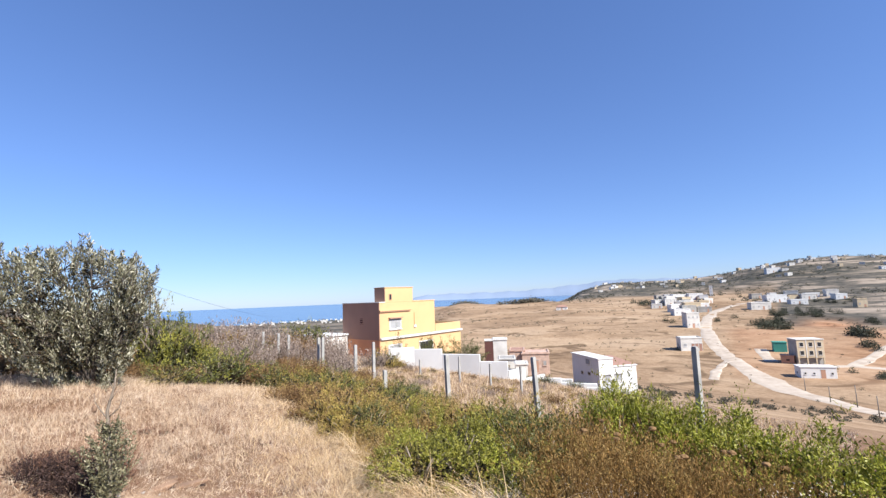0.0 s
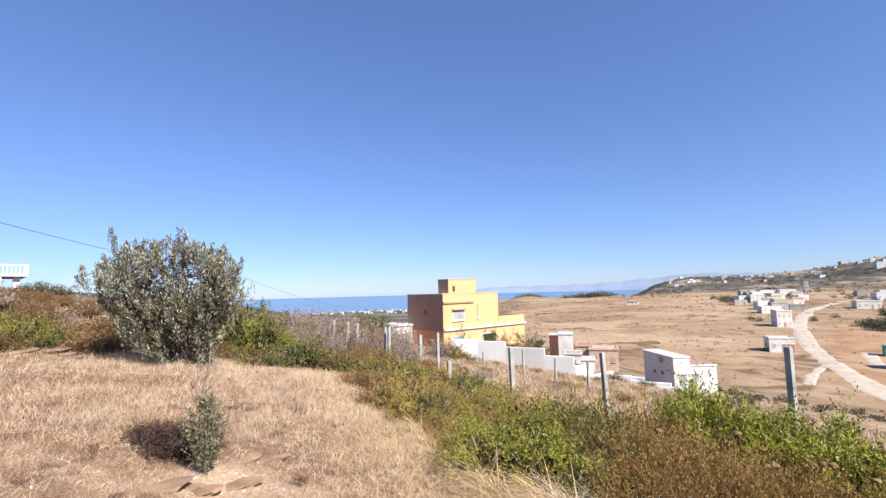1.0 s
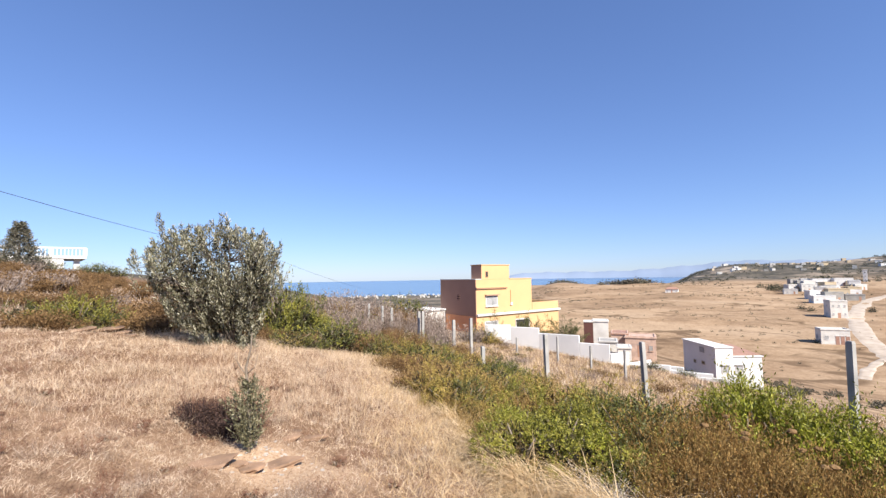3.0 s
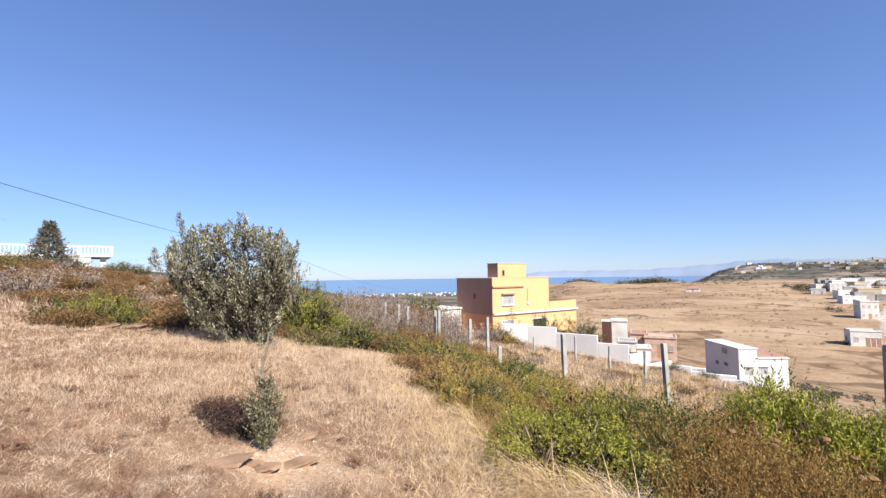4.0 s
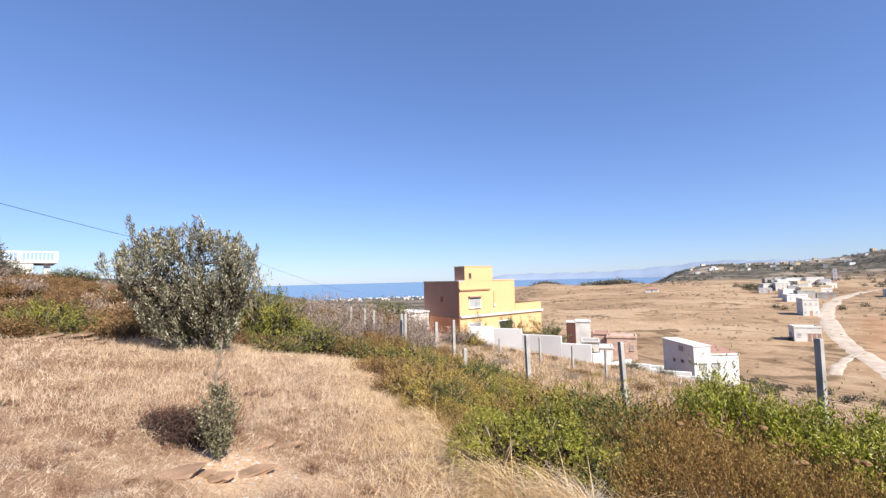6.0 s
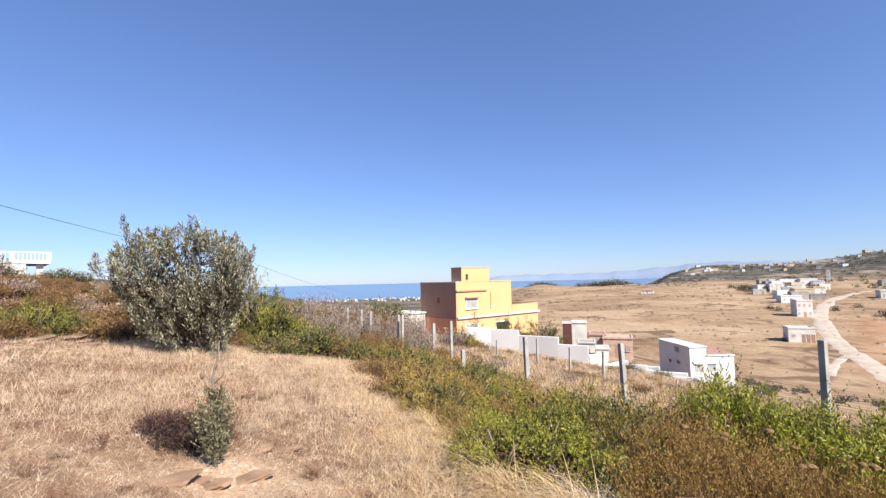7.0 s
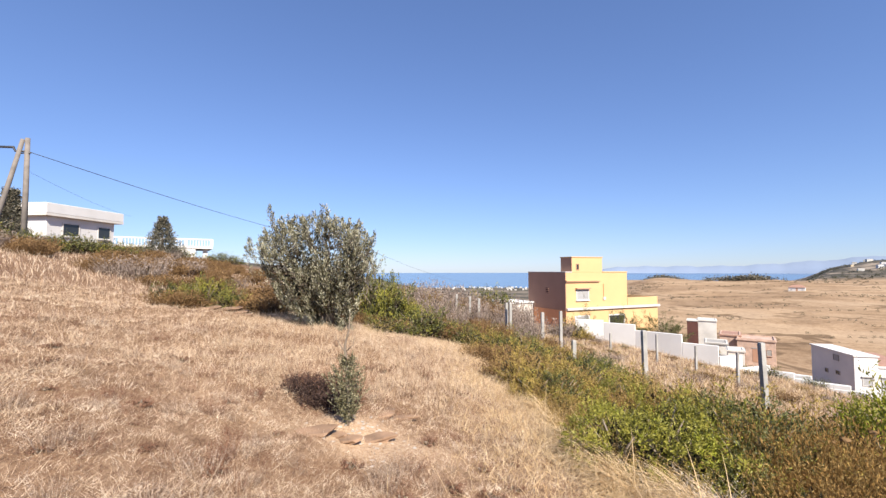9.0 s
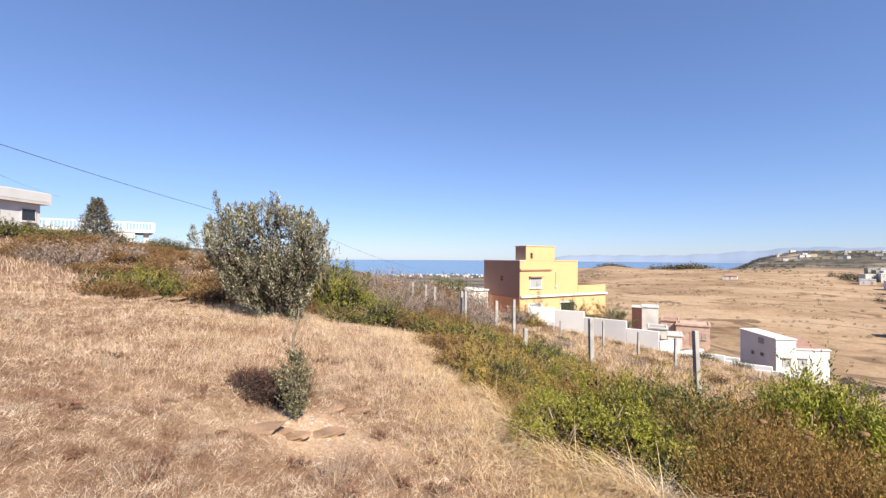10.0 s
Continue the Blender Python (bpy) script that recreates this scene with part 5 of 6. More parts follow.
for k, x, y, sc, tl in ((f_gold, -1.5, 7.8, 0.6, 0.7), (scrub, -1.8, 8.3, 0.8, 0.7), (gold, -1.2, 7.3, 1.0, 0.8), (scrub, -1.0, 7.0, 0.7, 0.7), (f_gold, -2.3, 9.3, 0.7, 0.6), (gold, -0.85, 6.7, 1.0, 0.8), (scrub, -1.45, 7.5, 0.6, 0.6), (f_scrub, -2.7, 10.1, 0.6, 0.6), (gold, -0.7, 6.2, 0.9, 0.7), (gold, -1.6, 8.0, 1.0, 0.8), (f_gold, -2.0, 8.8, 0.6, 0.7)):
    put(k, x, y, sc, tl)
for k, x, y, sc, tl in ((gold, 0.0, 4.55, 0.9, 0.7), (gold, 0.35, 4.5, 0.9, 0.7), (gold, -0.35, 5.1, 0.9, 0.7), (gold, -0.6, 5.6, 0.9, 0.7), (rust[0], 0.1, 6.9, 1.0, 0.9), (gold, -0.2, 7.4, 1.1, 0.9), (rust[1], -0.9, 8.1, 1.0, 0.9), (f_rust, -1.7, 9.6, 0.8, 0.8), (f_gold, 0.6, 8.4, 0.8, 0.8), (f_gold, 1.3, 8.6, 0.8, 0.8), (f_rust, 0.2, 8.9, 0.8, 0.8), (f_gold, -0.6, 9.4, 0.8, 0.8), (f_gold, 2.2, 8.1, 0.7, 0.8), (f_gold, -2.4, 11.2, 0.8, 0.8)):
    put(k, x, y, sc, tl)
# grey dead brush as tall as the fence posts
for row, (d, low) in enumerate(((15.0, 3.9), (18.0, 2.6), (22.0, 1.5), (27.0, 0.6), (32.0, 0.0))):
    az = 10.6 + row * 0.5
    while az < 27.5:
        p = polar(az, d * rp.uniform(0.94, 1.06))
        el = np.interp(az, [8.6, 12.3, 16.0, 19.7, 23.3, 27.5], [-4.9, -3.4, -2.7, -2.0, -1.1, -0.6]) - low - rp.uniform(0, 0.5)
        top = 1.55 + math.hypot(p.x, p.y) * math.tan(radians(el)) - p.z
        if top > 0.45:
            sc = rp.uniform(0.8, 1.05) * max(0.75, 0.6 * top + 0.25)
            kind = rp.choice([f_dead, f_dead, f_dead, f_dead, f_rust] if row else [f_dead, f_rust, f_rust, f_scrub])
            put(kind, p.x, p.y, sc, min(1.7, top / sc), 0.04, False)
        az += math.degrees(1.05 / d) * rp.uniform(0.8, 1.2)
for az, d, sc in ((16.5, 14.6, 0.9), (18.0, 14.3, 1.0), (19.6, 14.0, 1.0), (21.2, 13.8, 1.0), (22.6, 13.4, 0.9), (10.5, 16.5, 0.9), (9.2, 18.0, 0.9)):
    p = polar(az, d)
    put(f_rust, p.x, p.y, sc, 0.75, 0.04, False)
for az, d, sc, tl in ((14.6, 13.6, 0.8, 0.8), (13.2, 12.6, 0.85, 0.8), (11.8, 11.6, 0.85, 0.8), (10.4, 10.6, 0.8, 0.75), (9.2, 9.8, 0.75, 0.75), (8.0, 9.4, 0.7, 0.7)):
    p = polar(az, d)
    put(f_green, p.x, p.y, sc, tl, 0.04, False)

# bushes at the foot of the white house and by the terrace walls
for kind, az, d, sc, tl in ((f_dark, -21.3, 38.5, 0.9, 0.9), (f_dark, -22.4, 38.5, 0.8, 0.9), (f_green, -23.4, 38, 0.7, 0.9), (f_dark, -18.2, 38, 0.7, 1.2), (f_dark, -17.4, 37.5, 0.6, 1.3), (f_scrub, -25.2, 37, 0.8, 1.2), (f_green, -26.2, 36, 0.8, 1.1), (f_dark, -31.0, 44, 1.3, 1.0), (f_scrub, -15.4, 37, 0.7, 1.0), (f_dark, -12.2, 37, 0.6, 1.1), (f_dark, -13.4, 38, 0.6, 1.0)):
    p = polar(az, d)
    put(kind, p.x, p.y, sc, tl, 0.04, False)
for az in (-7.6, -8.5, -9.3):
    p = polar(az, 47)
    ob = put(f_scrub, p.x, p.y, 0.75, 0.9, 0.04, False)
    ob.matrix_world.translation.z = max(p.z - 0.04, -6.2)

# upper scrub behind the straw slope
for kind, az, d, sc, tl in ((f_pale, 51.4, 11.6, 0.95, 1.2), (f_pale, 53.0, 11.5, 0.7, 1.2), (f_dark, 49.5, 11.7, 0.75, 1.05), (f_dark, 50.4, 11.2, 0.6, 0.9), (f_green, 55.0, 11.9, 0.6, 1.05), (f_dark, 48.4, 11.8, 0.6, 0.9), (f_rust, 53.6, 11.0, 0.7, 0.9), (f_rust, 54.6, 11.3, 0.9, 0.7), (f_rust, 52.4, 11.0, 0.7, 0.6), (f_gold, 47.2, 11.5, 0.8, 0.7), (f_rust, 45.6, 11.2, 1.0, 0.8), (f_rust, 44.4, 11.0, 0.9, 0.7)):
    p = polar(az, d)
    put(kind, p.x, p.y, sc, tl)
for k in range(190):
    az = rp.uniform(34, 74)
    d0 = 13.2 + 0.0 * az + max(0, az - 53) * 0.55
    d = d0 + 27 * rp.random() ** 1.2
    kind = rp.choice([f_rust, f_rust, f_rust, f_rust, f_rust, f_rust, f_dead])
    p = polar(az, d)
    put(kind, p.x, p.y, rp.uniform(0.8, 1.2), rp.uniform(0.65, 0.95))
for az, d, sc in ((65.2, 26.5, 1.3), (63.8, 26.0, 1.4), (62.4, 26.3, 1.5), (61.2, 26.8, 1.3), (60.0, 27.5, 1.2), (58.8, 28, 1.0), (66.6, 27.2, 1.0), (68.2, 26.8, 1.1)):
    p = polar(az, d)
    put(f_green if sc > 1.2 else f_dark, p.x, p.y, sc, 0.85)
for az, d, sc, tl in ((54.4, 41, 1.3, 1.0), (53.2, 43, 1.2, 0.9), (50.0, 52, 1.3, 0.9), (49.0, 52, 1.5, 0.9), (48.0, 54, 1.4, 0.8), (50.8, 50, 1.0, 0.8), (57.5, 40, 1.2, 0.8)):
    p = polar(az, d)
    put(f_dark, p.x, p.y, sc, tl)

# slope below the fence, and the gardens round the houses
for k in range(130):
    az = rp.uniform(-34, 11)
    d = rp.uniform(15, 33)
    p = polar(az, d)
    if 0.8 * p.x + 0.6 * p.y < 8.2:
        continue
    put(rp.choice([f_gold, f_gold, f_dead, f_rust, f_scrub, f_dead]), p.x, p.y, rp.uniform(0.4, 0.8), rp.uniform(0.45, 0.8))
for kind, az, d, sc, tl in ((f_scrub, 6.4, 29, 1.5, 1.0), (f_dead, 7.6, 28, 1.5, 1.0), (f_scrub, 5.3, 30, 1.4, 0.95), (f_dark, 5.9, 30.5, 1.3, 1.1), (f_rust, 4.4, 31, 1.1, 0.8), (f_dead, 3.4, 31, 0.9, 0.8), (f_dark, -14.2, 36, 1.0, 0.9), (f_scrub, -12.6, 31, 0.9, 0.8), (f_dark, -17.0, 42, 0.9, 1.1), (f_dark, -19.2, 46, 1.3, 1.0), (f_dark, -26.6, 56, 1.7, 1.1), (f_dark, -27.6, 58, 1.5, 1.0), (f_scrub, -23.0, 33, 0.8, 0.9), (f_scrub, -24.4, 33, 0.7, 0.9)):
    p = polar(az, d)
    put(kind, p.x, p.y, sc, tl)


def garden_tree(az, d, base_z, h, r, lean, seed, leaf=0.06):
    t = leafy_shrub("garden_tree", "dark green wind-leaning garden tree by the yellow house", r, h, 12000, leaf, "dark_leaf", seed, category="tree", ragged=0.2, clumps=34, up=0.3)
    p = polar(az, d, base_z)
    t.matrix_world = Matrix.Translation(p) @ Matrix.Shear("XY", 4, (lean, 0))
    return t


garden_tree(3.95, 38, -4.3, 3.3, 0.2, -0.27, 61, 0.035)
garden_tree(0.2, 38, -4.5, 2.9, 1.35, 0.05, 63)
garden_tree(-1.1, 38.4, -4.6, 2.4, 0.8, 0.1, 64)
garden_tree(-3.9, 38, -5.1, 3.7, 0.75, -0.22, 65)
garden_tree(-4.6, 38.5, -5.1, 3.2, 1.15, 0.05, 66)


def conifer(az, d, h, r, seed):
    rng = np.random.RandomState(seed)
    p = polar(az, d)
    t = empty("conifer", Matrix.Translation(p), "small grey-green conifer on the hilltop", "tree")
    child("trunk", tubes("trunk", [([(0, 0, -0.3), (0, 0, h * 0.6), (0, 0, h)], [0.11, 0.06, 0.01])], M["bark"], 7), t)
    n = 1300
    z = rng.uniform(0.03, 1, n) ** 1.25
    th = rng.uniform(0, 6.28, n)
    rr = (1 - z) ** 1.05 * r * rng.uniform(0.25, 1.0, n) * (1 + 0.25 * np.sin(5 * th + 9 * z)) + 0.05
    q0 = np.stack([np.cos(th) * rr, np.sin(th) * rr, z * h], -1)
    way = unit(np.stack([np.cos(th), np.sin(th), 0.45 * np.ones(n)], -1) + rng.normal(size=(n, 3)) * 0.3)
    q, dd = shoots(q0, way, 9, 0.035, rng)
    v, tt = leaf_arrays(q, dd, 0.13 * rng.uniform(0.6, 1.3, len(q)), 0.05 * rng.uniform(0.6, 1.3, len(q)), rng)
    child("needles", tri_mesh("needles", v, tt, M["conifer_leaf"]), t)


conifer(55.45, 40, 3.05, 1.5, 71)
conifer(67.6, 34, 3.0, 0.75, 72)


# ---- dry grass
def grass(name, label, n, mat, zone, lengths, widths, tilt, droop, seed, dmin, dmax, az0, az1, power=1.0, shape=blade_arrays):
    """Loose blades over the part of the land where zone(x, y) gives their chance."""
    rng = np.random.RandomState(seed)
    d = dmin + (dmax - dmin) * rng.uniform(0, 1, n) ** power
    az = np.radians(rng.uniform(az0, az1, n))
    x, y = -d * np.sin(az), d * np.cos(az)
    x = x + rng.normal(size=n) * 0.02
    keep = rng.uniform(0, 1, n) < zone(x, y)
    x, y, d = x[keep], y[keep], d[keep]
    m = len(x)
    p = np.stack([x, y, terrain(x, y) - 0.01], -1)
    way = unit(np.stack([rng.normal(size=m) * tilt, rng.normal(size=m) * tilt, np.ones(m)], -1) + np.stack([waves(x, y, 0.35, 51) * 0.3 * tilt, waves(x, y, 0.4, 52) * 0.3 * tilt, np.zeros(m)], -1))
    L = rng.uniform(*lengths, m) * (0.75 + 0.2 * waves(x, y, 1.3, 53) + 0.25 * waves(x, y, 0.3, 54))
    W = rng.uniform(*widths, m) * (0.36 + d / 7.0)
    v, t = shape(p, way, np.abs(L) + 0.02, W, rng, rng.uniform(*droop, m))
    return tagged(new(name, tri_mesh(name, v, t, M[mat])), label, "grass", kind="stuff")


def straw_zone(x, y):
    return np.clip(smooth(straw_edge(x, y), -0.95, -0.05) * (1 - 0.93 * bare_patch(x, y)) * (0.88 + 0.2 * waves(x, y, 1.7, 55)), 0, 1)


def tall_zone(x, y):
    d = np.hypot(x, y)
    s = -0.8 * x - 0.6 * y
    return straw_zone(x, y) * smooth(d, 4.8, 6.6) * (0.95 - 0.7 * smooth(s, 0.6, 2.6))


def edge_zone(x, y):
    d = np.hypot(x, y)
    return np.exp(-((straw_edge(x, y) / (0.75 - 0.2 * smooth(d, 5, 9))) ** 2)) * (1 - 0.4 * smooth(d, 6, 11)) * (0.7 + 0.4 * waves(x, y, 0.9, 57))


def pale_zone(x, y):
    d = np.hypot(x, y)
    return straw_zone(x, y) * np.clip(waves(x, y, 2.3, 59) * 1.2 - 0.15, 0, 1) * (1 - 0.6 * smooth(d, 6, 9))


def litter_zone(x, y):
    near = 0.55 * (1 - smooth(np.hypot(x, y), 2.4, 4.2))
    return straw_zone(x, y) * np.clip(waves(x, y, 0.75, 61) * 1.3 + near - 0.1, 0.05, 1)


def below_zone(x, y):
    s = -0.8 * x - 0.6 * y
    return np.where(s < -7.2, 0.9, 0.25 * (s < -2))


grass("dry_grass", "short matted straw-coloured dry grass", 600000, "straw", straw_zone, (0.03, 0.11), (0.0022, 0.0042), 1.25, (0.2, 1.0), 81, 1.3, 13.5, -12, 82, 1.0, needle_arrays)
grass("tall_grass", "taller standing pale straw", 115000, "tall_straw", tall_zone, (0.09, 0.26), (0.0012, 0.0024), 0.32, (0.1, 0.6), 82, 4.8, 13, 5, 76)
grass("tall_grass", "distant standing straw on the upper slope", 26000, "straw", lambda x, y: straw_zone(x, y) * 0.9, (0.18, 0.4), (0.0022, 0.004), 0.3, (0.1, 0.6), 86, 12, 30, 36, 80)
grass("golden_grass", "long golden grass leaning along the scrub's edge", 110000, "gold_straw", edge_zone, (0.16, 0.38), (0.0022, 0.0038), 0.5, (0.3, 1.1), 83, 2.2, 16, -25, 40)
grass("pale_weeds", "pale grey dried weeds over the straw", 70000, "pale_straw", pale_zone, (0.05, 0.17), (0.0018, 0.0034), 0.8, (0.1, 0.8), 84, 1.4, 10, -5, 80)
grass("leaf_litter", "reddish brown dry litter among the straw", 230000, "russet", litter_zone, (0.03, 0.10), (0.0032, 0.006), 1.2, (0.3, 1.2), 85, 1.3, 11, -10, 80, 1.0, needle_arrays)
grass("slope_grass", "pinkish straw on the slope below the fence", 60000, "straw", lambda x, y: np.where(-0.8 * x - 0.6 * y < -7.0, 0.95, 0.0), (0.2, 0.5), (0.004, 0.007), 0.4, (0.1, 0.7), 88, 13, 48, -44, 24, 1.0, needle_arrays)
grass("slope_grass", "dry grass on the slope below the fence", 70000, "gold_straw", below_zone, (0.16, 0.42), (0.003, 0.005), 0.4, (0.1, 0.7), 87, 5, 36, -42, 28, 1.0, needle_arrays)


def grass_tuft(seed, n, reach):
    """A tuft of long dry blades that arch over to one side."""
    rng = np.random.RandomState(seed)
    a = rng.normal(size=n) * 0.7
    out = np.stack([np.cos(a), np.sin(a), np.zeros(n)], -1)
    ln = reach * rng.uniform(0.55, 1.1, n)
    p = np.stack([rng.normal(size=n) * 0.07, rng.normal(size=n) * 0.10, np.full(n, -0.02)], -1)
    side = np.stack([-np.sin(a), np.cos(a), np.zeros(n)], -1) * (0.0022 * rng.uniform(0.7, 1.4, n))[:, None]
    rise, fall = rng.uniform(0.45, 0.85, n), rng.uniform(0.35, 0.95, n)
    rows = []
    for k, w in enumerate((1.0, 1.0, 0.8, 0.55, 0.1)):
        f = k / 4
        c = p + out * (ln * 0.85 * f ** 1.3)[:, None] + np.stack([np.zeros(n), np.zeros(n), ln * (rise * f * 1.5 - fall * f * f * 1.15)], -1)
        rows += [c - side * w, c + side * w]
    v = np.stack(rows, 1).reshape(-1, 3)
    b = np.arange(n)[:, None] * 10
    t = np.concatenate([np.concatenate([b + [2 * k, 2 * k + 1, 2 * k + 3], b + [2 * k, 2 * k + 3, 2 * k + 2]], 1) for k in range(4)], 1).reshape(-1, 3)
    ob = empty("grass_tuft", Matrix(), "tuft of long golden dry grass arching over", "grass")
    child("blade_spray", tri_mesh("blade_spray", v, t, M["gold_straw"]), ob)
    return ob


tufts = [grass_tuft(1, 420, 0.62), grass_tuft(2, 360, 0.5)]
rt = random.Random(8)
for k, (x, y, sc) in enumerate(((0.42, 4.2, 1.0), (0.15, 4.3, 1.0), (-0.08, 4.35, 0.95), (-0.28, 4.55, 0.9), (0.62, 4.1, 1.0), (0.3, 4.0, 0.9), (0.85, 4.1, 0.9), (1.15, 4.0, 0.85), (-0.5, 4.85, 0.85), (-0.72, 5.3, 0.8), (0.05, 4.05, 0.85), (-0.95, 5.9, 0.8), (-1.2, 6.5, 0.75), (0.5, 3.85, 0.8), (1.5, 3.95, 0.8))):
    ob = tufts[k] if k < 2 else copy_thing(tufts[k % 2], Matrix())
    place(ob, x, y, rt.uniform(195, 265), sc * 1.25, 1.0, 0.01)
    tagged(ob, group="grass tufts along the scrub")


# ---- stones round the sapling
def stone(x, y, sx, sy, sz, turn, seed, label):
    bm = bmesh.new()
    bmesh.ops.create_icosphere(bm, subdivisions=3, radius=1.0)
    cut = random.Random(seed)
    planes = [(Vector((cut.gauss(0, 1), cut.gauss(0, 1), cut.gauss(0, 0.8))).normalized(), cut.uniform(0.5, 0.85)) for _ in range(11)]
    planes.append((Vector((0.05, 0.03, 1)).normalized(), 0.42))
    for v in bm.verts:
        for n, c in planes:
            over = v.co.dot(n) - c
            if over > 0:
                v.co -= n * over
        k = 1.0 if v.co.z > 0.0 else 0.75
        f = 1 + 0.10 * noise.noise(v.co * 6 + Vector((seed, 0, 0)))
        v.co = Vector((v.co.x * f * sx * k * 1.3, v.co.y * f * sy * k * 1.3, v.co.z * f * sz))
    me = bpy.data.meshes.new("stone")
    bm.to_mesh(me)
    bm.free()
    me.materials.append(M["pebble" if sx < 0.03 else "rock"])
    ob = new("stone", me)
    ob.matrix_world = Matrix.Translation((x, y, height(x, y) + 0.1 * sz)) @ pose(0, 0, 0, 6, -4, turn)
    return tagged(ob, label, "stone", "stones round the sapling")


stone(-2.66, 3.24, 0.17, 0.11, 0.08, 30, 2.0, "broad reddish-brown stone bedded in the soil")
stone(-2.42, 3.36, 0.13, 0.09, 0.075, 10, 8.0, "reddish-brown stone with a shaded edge")
stone(-2.27, 3.62, 0.20, 0.10, 0.075, 55, 3.0, "broad tan stone bedded in the soil")
stone(-2.53, 4.2, 0.16, 0.05, 0.06, 50, 7.0, "thin grey-brown stone in the soil")
stone(-2.5, 3.34, 0.10, 0.06, 0.06, 30, 6.0, "small reddish-brown stone in the soil")
stone(-2.44, 4.4, 0.18, 0.05, 0.06, 20, 4.0, "thin grey-brown stone in the soil")
stone(-2.62, 4.5, 0.09, 0.05, 0.05, 70, 5.0, "small grey-brown stone in the soil")
for az, d, s in ((49.0, 11.0, 0.3), (47.6, 10.7, 0.22), (51.4, 10.8, 0.25), (46.8, 10.2, 0.16)):
    p = polar(az, d)
    stone(p.x, p.y, s * 1.4, s * 0.7, s * 0.5, az * 7, az, "pale stone at the foot of the shrubs")
rk = random.Random(3)
for k in range(60):
    x, y = -2.45 + rk.gauss(0, 0.24), 3.62 + rk.gauss(0, 0.22)
    r = rk.uniform(0.007, 0.018)
    stone(x, y, r * 1.3, r, r * 0.8, rk.uniform(0, 360), k + 9.0, "small pale pebble on the bare soil")


# ---- far bushes
def far_bushes(name, label, spots, mat, seed, per=48, leaf=0.6):
    rng = np.random.RandomState(seed)
    vs = []
    for x, y, r in spots:
        p, out = dome_points(per, r, r * 1.25, rng, 2.2, 0.3)
        p[:, :2] += (x, y)
        p[:, 2] += height(x, y) - 0.1 * r
        d = unit(out + rng.normal(size=(per, 3)) * 0.6)
        vs.append(leaf_arrays(p, d, leaf * r * rng.uniform(0.5, 0.9, per), leaf * r * rng.uniform(0.4, 0.75, per), rng))
    return tagged(new(name, tri_mesh(name, *join(*vs), M[mat])), label, "bushes", kind="stuff")


M["tree_leaf"] = leafy("village_tree_leaf", [(0.1, (0.022, 0.026, 0.016)), (0.5, (0.046, 0.050, 0.030)), (0.9, (0.090, 0.090, 0.054))], 0.7, 0.0, 0.3, 0.5)
rf = random.Random(19)
spots = []
for k in range(420):
    az, d = rf.uniform(-50, 3), rf.uniform(115, 450)
    p = polar(az, d)
    spots.append((p.x, p.y, rf.choice([0.3, 0.35, 0.4, 0.5, 0.7]) * (0.6 + d / 450)))
# hedges of bushes along the contour tracks
for row in range(26):
    d0, a0 = 135 + row * 12, rf.uniform(-31, 0)
    for k in range(26):
        a = a0 + k * 0.27
        p = polar(a, d0 + 6 * math.sin(a * 0.7 + row) + rf.uniform(-1.5, 1.5))
        if rf.random() < 0.5:
            spots.append((p.x, p.y, rf.uniform(0.25, 0.75) * (0.6 + d0 / 450)))
far_bushes("field_bushes", "scattered dark bushes on the dry fields", spots, "tree_leaf", 91, 70, 0.34)
spots = []
# brown brush at the field's foot, this side of the road
for k in range(110):
    p = polar(rf.uniform(-47, -20), rf.gauss(100, 9))
    spots.append((p.x, p.y, rf.uniform(0.25, 0.75)))
far_bushes("field_brush", "brown dry brush along the foot of the field", spots, "hill_leaf", 95, 130, 0.45)
spots = []
for a, d, wa, wd, n, r0, r1 in ((-39.0, 262, 0.9, 14, 30, 2.0, 4.0), (-41.0, 298, 1.8, 12, 24, 1.8, 3.4), (-45.2, 224, 0.45, 7, 8, 2.4, 4.2), (-45.7, 196, 0.3, 3, 4, 1.8, 3.0), (-46.3, 153, 0.3, 3, 4, 1.2, 2.2), (-45.8, 275, 0.8, 8, 8, 1.2, 2.4),
                                (-28.0, 405, 0.5, 9, 9, 3.4, 5.0), (-26.4, 410, 0.6, 9, 6, 2.8, 4.2), (-30.6, 460, 1.2, 8, 9, 1.8, 3.2), (-33.4, 480, 0.5, 8, 5, 2.0, 3.0), (-37.5, 420, 2.6, 14, 16, 1.6, 3.0), (-43.5, 400, 1.6, 14, 12, 1.6, 3.0)):
    for k in range(n):
        p = polar(rf.gauss(a, wa), d + rf.gauss(0, wd))
        spots.append((p.x, p.y, rf.uniform(r0, r1) * 0.8))
for a, d, r in ((-28.5, 283, 2.0), (-33.6, 275, 1.9), (-35.3, 289, 1.8), (-30.0, 330, 1.8), (-29.2, 268, 1.7), (-31.0, 190, 0.9), (-42.9, 160, 1.0), (-44.2, 158, 1.1), (-29.6, 182, 1.2)):
    p = polar(a, d)
    spots.append((p.x, p.y, r))
far_bushes("village_trees", "dark round trees among the houses", spots, "tree_leaf", 92, 260, 0.27)
spots = []
for k in range(2600):
    az, d = rf.uniform(-54, -17.5), rf.uniform(470, 1050)
    p = polar(az, d)
    if float(waves(p.x, p.y, 120, 23)) + rf.uniform(-0.5, 0.5) > 0.0:
        spots.append((p.x, p.y, rf.uniform(0.8, 2.2)))
far_bushes("hill_scrub", "dark green scrub covering the hills", spots, "tree_leaf", 93, 26, 0.6)
spots = []
